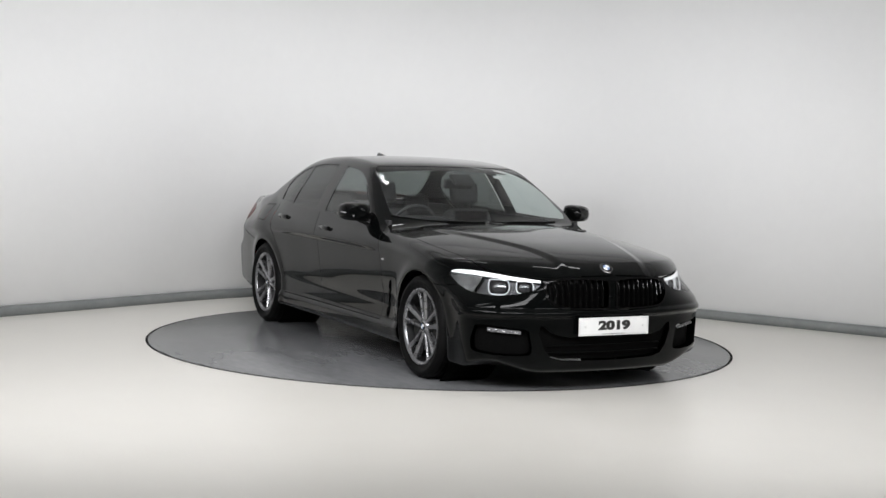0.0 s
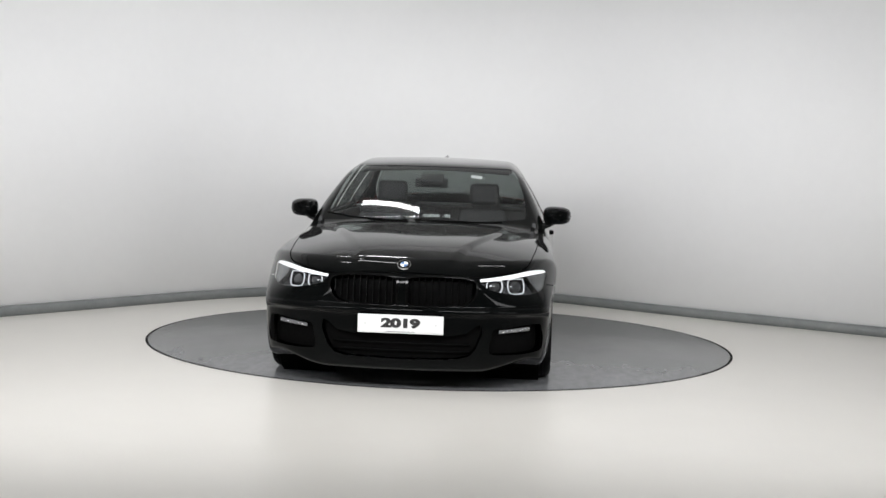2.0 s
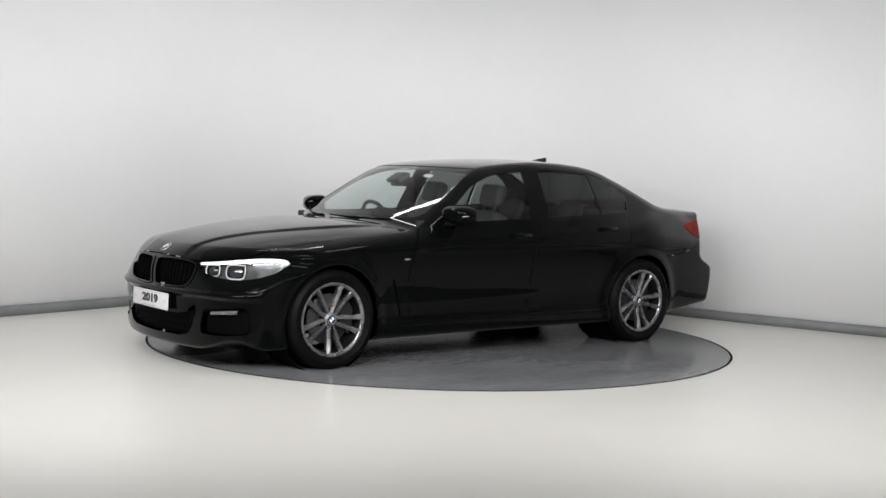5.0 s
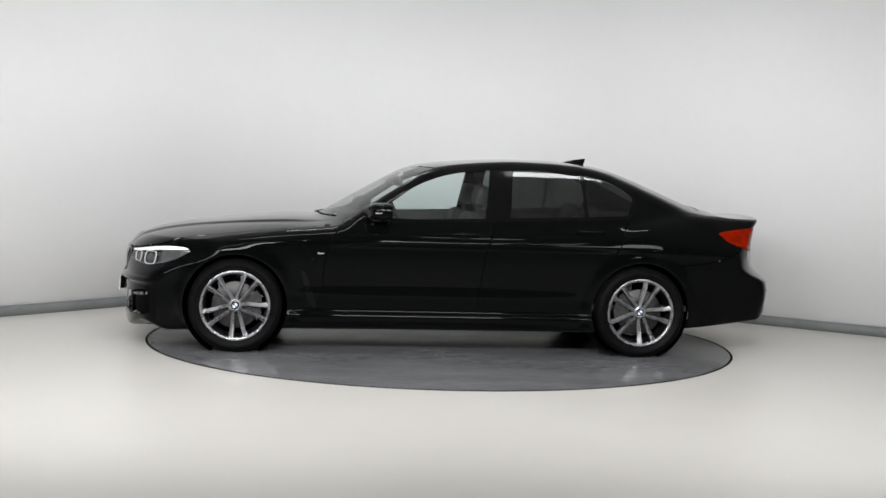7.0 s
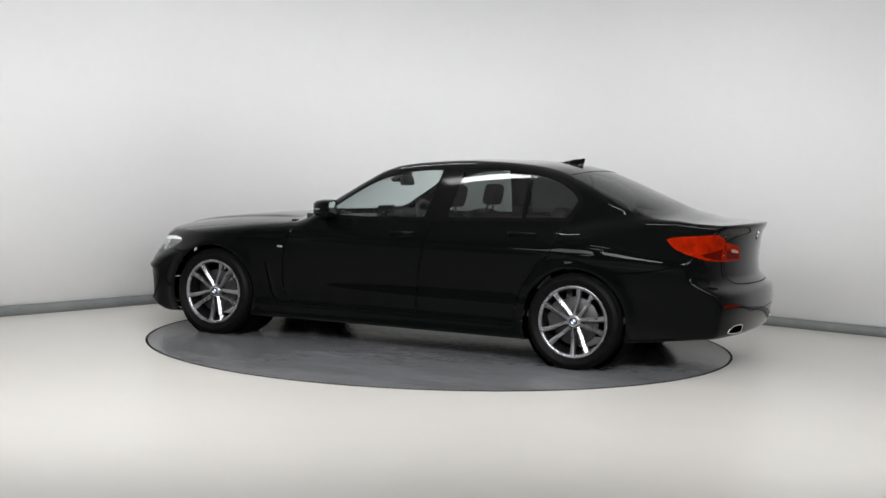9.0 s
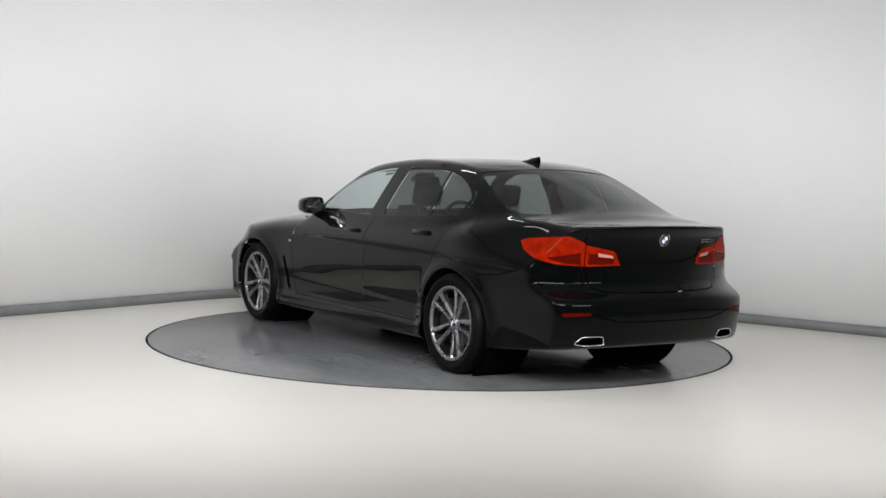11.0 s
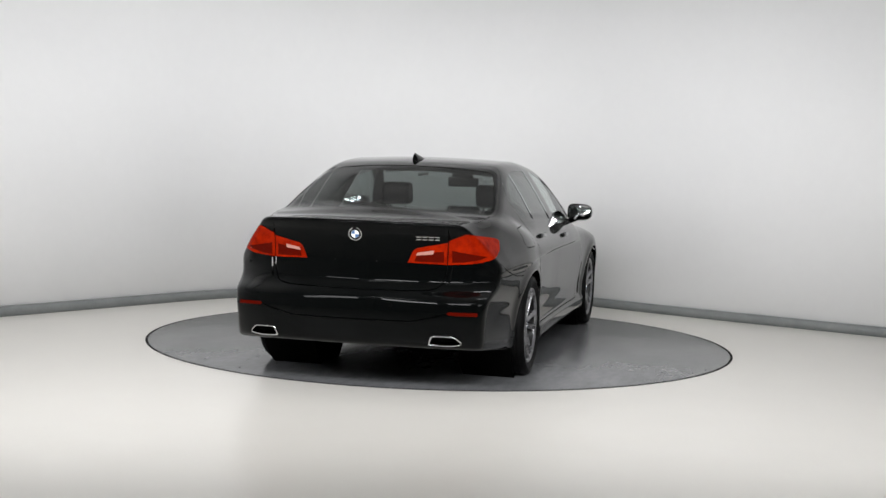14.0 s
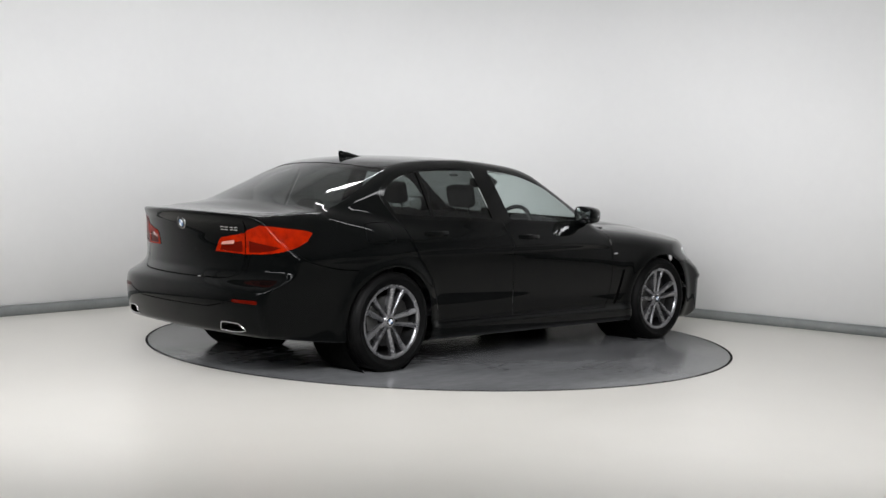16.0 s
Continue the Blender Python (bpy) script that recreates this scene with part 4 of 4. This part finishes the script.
def build_cabin(car):
    for y in (-0.37, 0.37):
        build_seat(car, -0.12, y, "front_seat", "dark cloth front seat with headrest", 0.46, 0.50)
    for y in (-0.36, 0.36):
        build_seat(car, -0.98, y, "rear_seat", "dark cloth rear seat with headrest", 0.60, 0.36, True, 26)
    d = new("dashboard")
    d.parent = car
    tagged(d, "black plastic dashboard")
    bm = bmesh.new()
    prof = [(0.86, 0.60), (0.90, 0.93), (0.78, 0.958), (0.55, 0.955), (0.44, 0.925), (0.40, 0.86), (0.46, 0.70), (0.50, 0.60)]
    rows = [[bm.verts.new((x - 0.35 * y * y, y, z - 0.03 * y * y)) for x, z in prof] for y in np.linspace(-0.74, 0.74, 17)]
    for p, q in zip(rows, rows[1:]):
        for j in range(len(prof)):
            bm.faces.new((p[j], q[j], q[(j + 1) % len(prof)], p[(j + 1) % len(prof)]))
    bm.faces.new(rows[0]), bm.faces.new(rows[-1][::-1])
    bmesh.ops.recalc_face_normals(bm, faces=bm.faces[:])
    part("dash_top", bm, CABIN, d)
    part("instrument_hood", box(bmesh.new(), 0.16, 0.34, 0.07, pose(0.47, -0.37, 0.965, 0, 8), 0.03, 3), CABIN, d)
    part("centre_screen", box(bmesh.new(), 0.02, 0.27, 0.11, pose(0.44, 0.02, 0.99, 0, -8), 0.008), GLOSS_BLACK, d)
    w = new("steering_wheel")
    w.parent = car
    tagged(w, "black leather steering wheel with three spokes")
    m = pose(0.23, -0.37, 0.905, 0, -66)
    part("wheel_rim", tube(bmesh.new(), [m @ Vector((0.185 * math.cos(a), 0.185 * math.sin(a), 0)) for a in np.linspace(0, 2 * math.pi, 40, endpoint=False)], 0.016, 8, True), CABIN, w)
    part("airbag_pad", box(bmesh.new(), 0.14, 0.17, 0.05, m @ pose(0, 0, -0.02), 0.025, 3), CABIN, w)
    for a in (90, -90, 180):
        part("wheel_spoke", box(bmesh.new(), 0.13, 0.035, 0.018, m @ pose(0.115 * math.cos(radians(a)), 0.115 * math.sin(radians(a)), -0.01, 0, 0, a), 0.006), CABIN, w)
    r = new("interior_mirror")
    r.parent = car
    tagged(r, "dark interior mirror behind the windscreen")
    part("mirror_case", box(bmesh.new(), 0.035, 0.25, 0.075, pose(0.27, -0.01, 1.245, 0, 12, 6), 0.016, 3), CABIN, r)
    part("mirror_stalk", tube(bmesh.new(), [(0.275, 0, 1.25), (0.31, 0, 1.275)], 0.012, 8), CABIN, r)
    part("sensor_box", box(bmesh.new(), 0.12, 0.17, 0.035, pose(0.315, 0, 1.275, 0, 29), 0.012), CABIN, r)
    part("cabin_floor", box(bmesh.new(), 3.0, 1.62, 0.04, pose(-0.6, 0, 0.36)), CABIN, car)
    part("bulkhead", box(bmesh.new(), 0.04, 1.56, 0.60, pose(0.84, 0, 0.63)), CABIN, car)
    part("parcel_shelf", box(bmesh.new(), 0.74, 1.48, 0.03, pose(-1.68, 0, 1.010), 0.01), CABIN, car)
    part("rear_bulkhead", box(bmesh.new(), 0.04, 1.60, 0.62, pose(-1.42, 0, 0.70)), CABIN, car)
    bm = bmesh.new()
    rows = [[bm.verts.new((x, y, float(roof_line(np.array([x]))[0]) - 0.055 - 0.085 * y * y + dz)) for y in np.linspace(-0.57, 0.57, 13)] for dz in (0.0,) for x in np.linspace(0.06, -1.30, 15)]
    for p, q in zip(rows, rows[1:]):
        for j in range(12):
            bm.faces.new((p[j], p[j + 1], q[j + 1], q[j]))
    bmesh.ops.solidify(bm, geom=bm.faces[:], thickness=0.02)
    part("headlining", bm, LINING, car, "dark grey headlining")
    part("underbody", box(bmesh.new(), 3.9, 1.10, 0.05, pose(0.05, 0, 0.22), 0.02), MATT_BLACK, car)
    part("underbody", box(bmesh.new(), 2.2, 1.70, 0.05, pose(0.0, 0, 0.215), 0.02), MATT_BLACK, car)
    for y in (-0.78, 0.78):
        part("door_card", box(bmesh.new(), 2.0, 0.03, 0.45, pose(-0.28, y, 0.76), 0.01), CABIN, car)


def build_details(car):
    # bonnet and boot emblems
    p, n = on_body(2.262, 0, 1.2, 2)
    emblem(car, frame_at(p + n * 0.002, n), 0.041)
    p, n = on_body(-3.0, 0.0, 0.962, 0)
    emblem(car, frame_at(p + n * 0.005, n), 0.041)
    # front plate with the year
    pl = new("front_plate")
    pl.parent = car
    tagged(pl, "white display plate with the black year 2019")
    pm = Matrix.Translation((2.374, 0, 0.425)) @ frame_at((0, 0, 0), (1, 0, 0.02))
    part("plate", box(bmesh.new(), 0.522, 0.112, 0.008, pm, 0.003), WHITE_PLATE, pl)
    part("plate_border", tube(bmesh.new(), [pm @ Vector((x, y, 0.0045)) for x, y in ((-0.252, -0.048), (0.252, -0.048), (0.252, 0.048), (-0.252, 0.048))], 0.0012, 6, True), PLATE_GREY, pl)
    part("plate_bracket", box(bmesh.new(), 0.50, 0.09, 0.03, pm @ pose(0, 0, -0.018), 0.004), MATT_BLACK, pl)
    for x in (-0.215, 0.215):
        bm = bmesh.new()
        bmesh.ops.create_cone(bm, cap_ends=True, segments=14, radius1=0.008, radius2=0.006, depth=0.004, matrix=pm @ pose(x, 0, 0.005))
        part("plate_cap", bm, PLATE_GREY, pl)
    part("plate_small_print", box(bmesh.new(), 0.17, 0.003, 0.001, pm @ pose(0, -0.046, 0.0046)), GLOSS_BLACK, pl, smooth=False)
    cu = bpy.data.curves.new("year", "FONT")
    cu.body, cu.align_x, cu.align_y, cu.size, cu.bevel_depth, cu.bevel_resolution = "2019", "CENTER", "CENTER", 0.072, 0.0048, 0
    tmp = new("year", cu)
    bpy.context.view_layer.update()
    me = bpy.data.meshes.new_from_object(tmp.evaluated_get(bpy.context.evaluated_depsgraph_get()))
    bpy.data.objects.remove(tmp)
    me.transform(pm @ pose(0, 0.004, 0.0048) @ Matrix.Diagonal((1.62, 1.0, 0.12, 1)))
    me.materials.clear()
    me.materials.append(INK)
    yr = new("year_figures", me)
    yr.parent = pl
    # grille slats between the twin frames
    for side in (-1, 1):
        for i in range(10):
            y = 0.060 + i * 0.040
            zt = 0.706 - 0.02 * max(0, (y - 0.36) / 0.08)
            zb = 0.541 + 0.10 * max(0, (y - 0.33) / 0.11) ** 2
            bm = bmesh.new()
            rows = []
            for k in range(7):
                z = zb + (zt - zb) * k / 6
                x = float(on_body(3.0, y, z, 0)[0].x) - 0.013
                rows.append([bm.verts.new((x + a, side * (y + b), z)) for a, b in ((0, -0.003), (0.002, 0), (0, 0.003), (-0.035, 0.007), (-0.035, -0.007))])
            for p, q in zip(rows, rows[1:]):
                for j in range(5):
                    bm.faces.new((p[j], p[(j + 1) % 5], q[(j + 1) % 5], q[j]))
            bm.faces.new(rows[0]), bm.faces.new(rows[-1][::-1])
            bmesh.ops.recalc_face_normals(bm, faces=bm.faces[:])
            part("grille_slat", bm, GLOSS_BLACK, car, smooth=False)
    # lower intake: cross bars
    for z in (0.255, 0.30):
        pts = []
        for y in np.linspace(-0.42, 0.42, 15):
            p, n = on_body(3.0, y, z, 0) if abs(y) > 1e-6 else on_body(3.0, 1e-6, z, 0)
            pts.append(p - Vector((0.03, 0, 0)))
        part("intake_bar", tube(bmesh.new(), pts, 0.006, 6), MATT_BLACK, car)
    for side in (-1, 1):
        # exhaust tip
        ring = []
        for y, z in EXHAUST:
            p, n = on_body(-3.0, y, z, 0)
            ring.append(Vector((p.x - 0.004, side * p.y, p.z)))
        part("exhaust_tip", tube(bmesh.new(), bend3(ring, 3), 0.0034, 8, True), CHROME, car, "bright chrome exhaust trim")
        # fender badge
        p, n = on_body(0.885, 1.1 * side, 0.727, 1)
        part("side_badge", box(bmesh.new(), 0.045, 0.004, 0.013, frame_at(p, n) @ pose(0, 0, 0, 90), 0.001), CHROME, car, "small chrome side badge")
        build_mirror(car, side)
        for x, z in ((-0.155, 0.868), (-1.085, 0.905)):
            build_handle(car, x, z, side)
        # bright line of the fog strip
        bm = bmesh.new()
        for i in range(5):
            p, n = on_body(3.0, 0.62 + i * 0.036, 0.383 + i * 0.0032, 0)
            box(bm, 0.006, 0.026, 0.010, Matrix.Translation((p.x - 0.021, side * p.y, p.z)) @ pose(0, 0, 0, 0, 0, side * 20), 0.002)
        part("fog_segments", bm, SILVER, car, "small bright fog light cells", smooth=False)
        for y in (0.25, 0.68):
            p, n = on_body(-3.0, y, 0.545, 0)
            bm = bmesh.new()
            bmesh.ops.create_cone(bm, cap_ends=True, segments=16, radius1=0.012, radius2=0.011, depth=0.003, matrix=frame_at((p.x, side * p.y, p.z), (n.x, side * n.y, n.z)))
            part("parking_sensor", bm, GLOSS_BLACK, car)
        p, n = on_body(-3.0, 0.13, 0.80, 0)
        bm = bmesh.new()
        bmesh.ops.create_cone(bm, cap_ends=True, segments=12, radius1=0.007, radius2=0.005, depth=0.006, matrix=frame_at((p.x, side * p.y, p.z), (-1, 0, 0)))
        part("plate_screw", bm, STEEL, car, "bare plate screw")
        # wiper
        y0 = 0.55 if side > 0 else -0.12
        pts = []
        for k in range(12):
            y = y0 - 0.62 * k / 11
            x = 0.915 - 0.46 * y * y - 0.025 * k / 11
            p, n = on_body(x, y if abs(y) > 1e-4 else 1e-4, 1.6, 2)
            pts.append(p + n * 0.004)
        part("wiper", tube(bmesh.new(), pts, [0.007 - 0.0003 * k for k in range(12)], 6), MATT_BLACK, car, "black windscreen wiper")
    # shark fin aerial
    bm = bmesh.new()
    base = 1.425
    rows = []
    for t in np.linspace(0, 1, 9):
        x = -1.02 - 0.19 * t
        hgt = 0.054 * (t ** 0.85) * (1 if t < 0.9 else 0.93)
        wd = 0.036 * math.sin(math.pi * min(1, 0.15 + t * 0.75)) ** 0.5
        zb = float(on_body(x, 1e-4, 1.7, 2)[0].z) - 0.004
        rows.append([bm.verts.new((x - 0.02 * k, s * wd * (1 - 0.9 * k ** 1.8), zb + hgt * (k if k < 1 else 1.04) + 0.004)) for k, s in ((0, -1), (0.3, -1), (0.7, -1), (1, 0), (0.7, 1), (0.3, 1), (0, 1))])
    for p, q in zip(rows, rows[1:]):
        for j in range(6):
            bm.faces.new((p[j], p[j + 1], q[j + 1], q[j]))
    bm.faces.new(rows[0]), bm.faces.new(rows[-1][::-1])
    bmesh.ops.recalc_face_normals(bm, faces=bm.faces[:])
    part("roof_aerial", bm, PAINT, car, "black shark-fin aerial")
    # model badge: plain chrome bars
    bm = bmesh.new()
    for i in range(4):
        y = -0.385 - i * 0.036
        p, n = on_body(-3.0, y, 0.948, 0)
        m = frame_at(p + n * 0.002, n)
        for dy, h in ((0.008, 0.0045), (-0.008, 0.0045)):
            box(bm, 0.027, h, 0.003, m @ pose(0, dy, 0))
    part("boot_badge", bm, CHROME, car, "chrome badge on the boot lid", smooth=False)
    # sticker inside the screen
    p, n = on_body(0.284, 0.334, 1.7, 2)
    part("screen_sticker", box(bmesh.new(), 0.085, 0.040, 0.001, frame_at(p - n * 0.006, n, (-1, 0, 1))), WHITE_PLATE, car, "small white paper sticker", smooth=False)


SILVER_DARK = material("dark_reflector", (0.16, 0.16, 0.17), 0.25, 0.85)
RING = material("lamp_ring_plastic", (0.55, 0.56, 0.58), 0.3)
PROJECTOR = material("projector_glass", (0.02, 0.02, 0.022), 0.03, 0.0, 1.0)
REV = material("reversing_lens_plastic", (0.36, 0.17, 0.14), 0.15, 0.0, 1.0)
FOG_MAT = material("fog_lens", (0.16, 0.16, 0.17), 0.2, 0.3)
DRL_DIM = material("indicator_plastic", (0.30, 0.30, 0.31), 0.25)
EMB_WHITE = material("emblem_white", (0.75, 0.76, 0.78), 0.2)
EMB_BLUE = material("emblem_blue", (0.06, 0.12, 0.24), 0.2)
MIRROR = material("mirror_silver", (0.85, 0.86, 0.87), 0.02, 1.0)
PLATE_GREY = material("plate_grey", (0.45, 0.45, 0.45), 0.4)
INK = material("black_print", (0.012, 0.012, 0.012), 0.4)

car = empty("car", "glossy black four-door saloon car standing on the turntable", "car")
build_panels(car)
for wx in (AXLE, -AXLE):
    for side in (-1, 1):
        build_wheel(car, wx, side, {(1, 1): -97, (-1, 1): 40, (1, -1): 20, (-1, -1): 75}[(1 if wx > 0 else -1, side)])
build_cabin(car)
build_details(car)


def motions():
    rows, table = [], []
    for i in range(33):
        a = TURN0 + RATE * i * 0.5
        c, s = math.cos(radians(a)), math.sin(radians(a))
        rows.append((i * 0.5, pose(c * OFF[0] - s * OFF[1], s * OFF[0] + c * OFF[1], 0.004, 0, 0, a)))
        table.append((i * 0.5, pose(0, 0, 0, 0, 0, a)))
    walk(car, rows)
    walk(turntable, table)


motions()
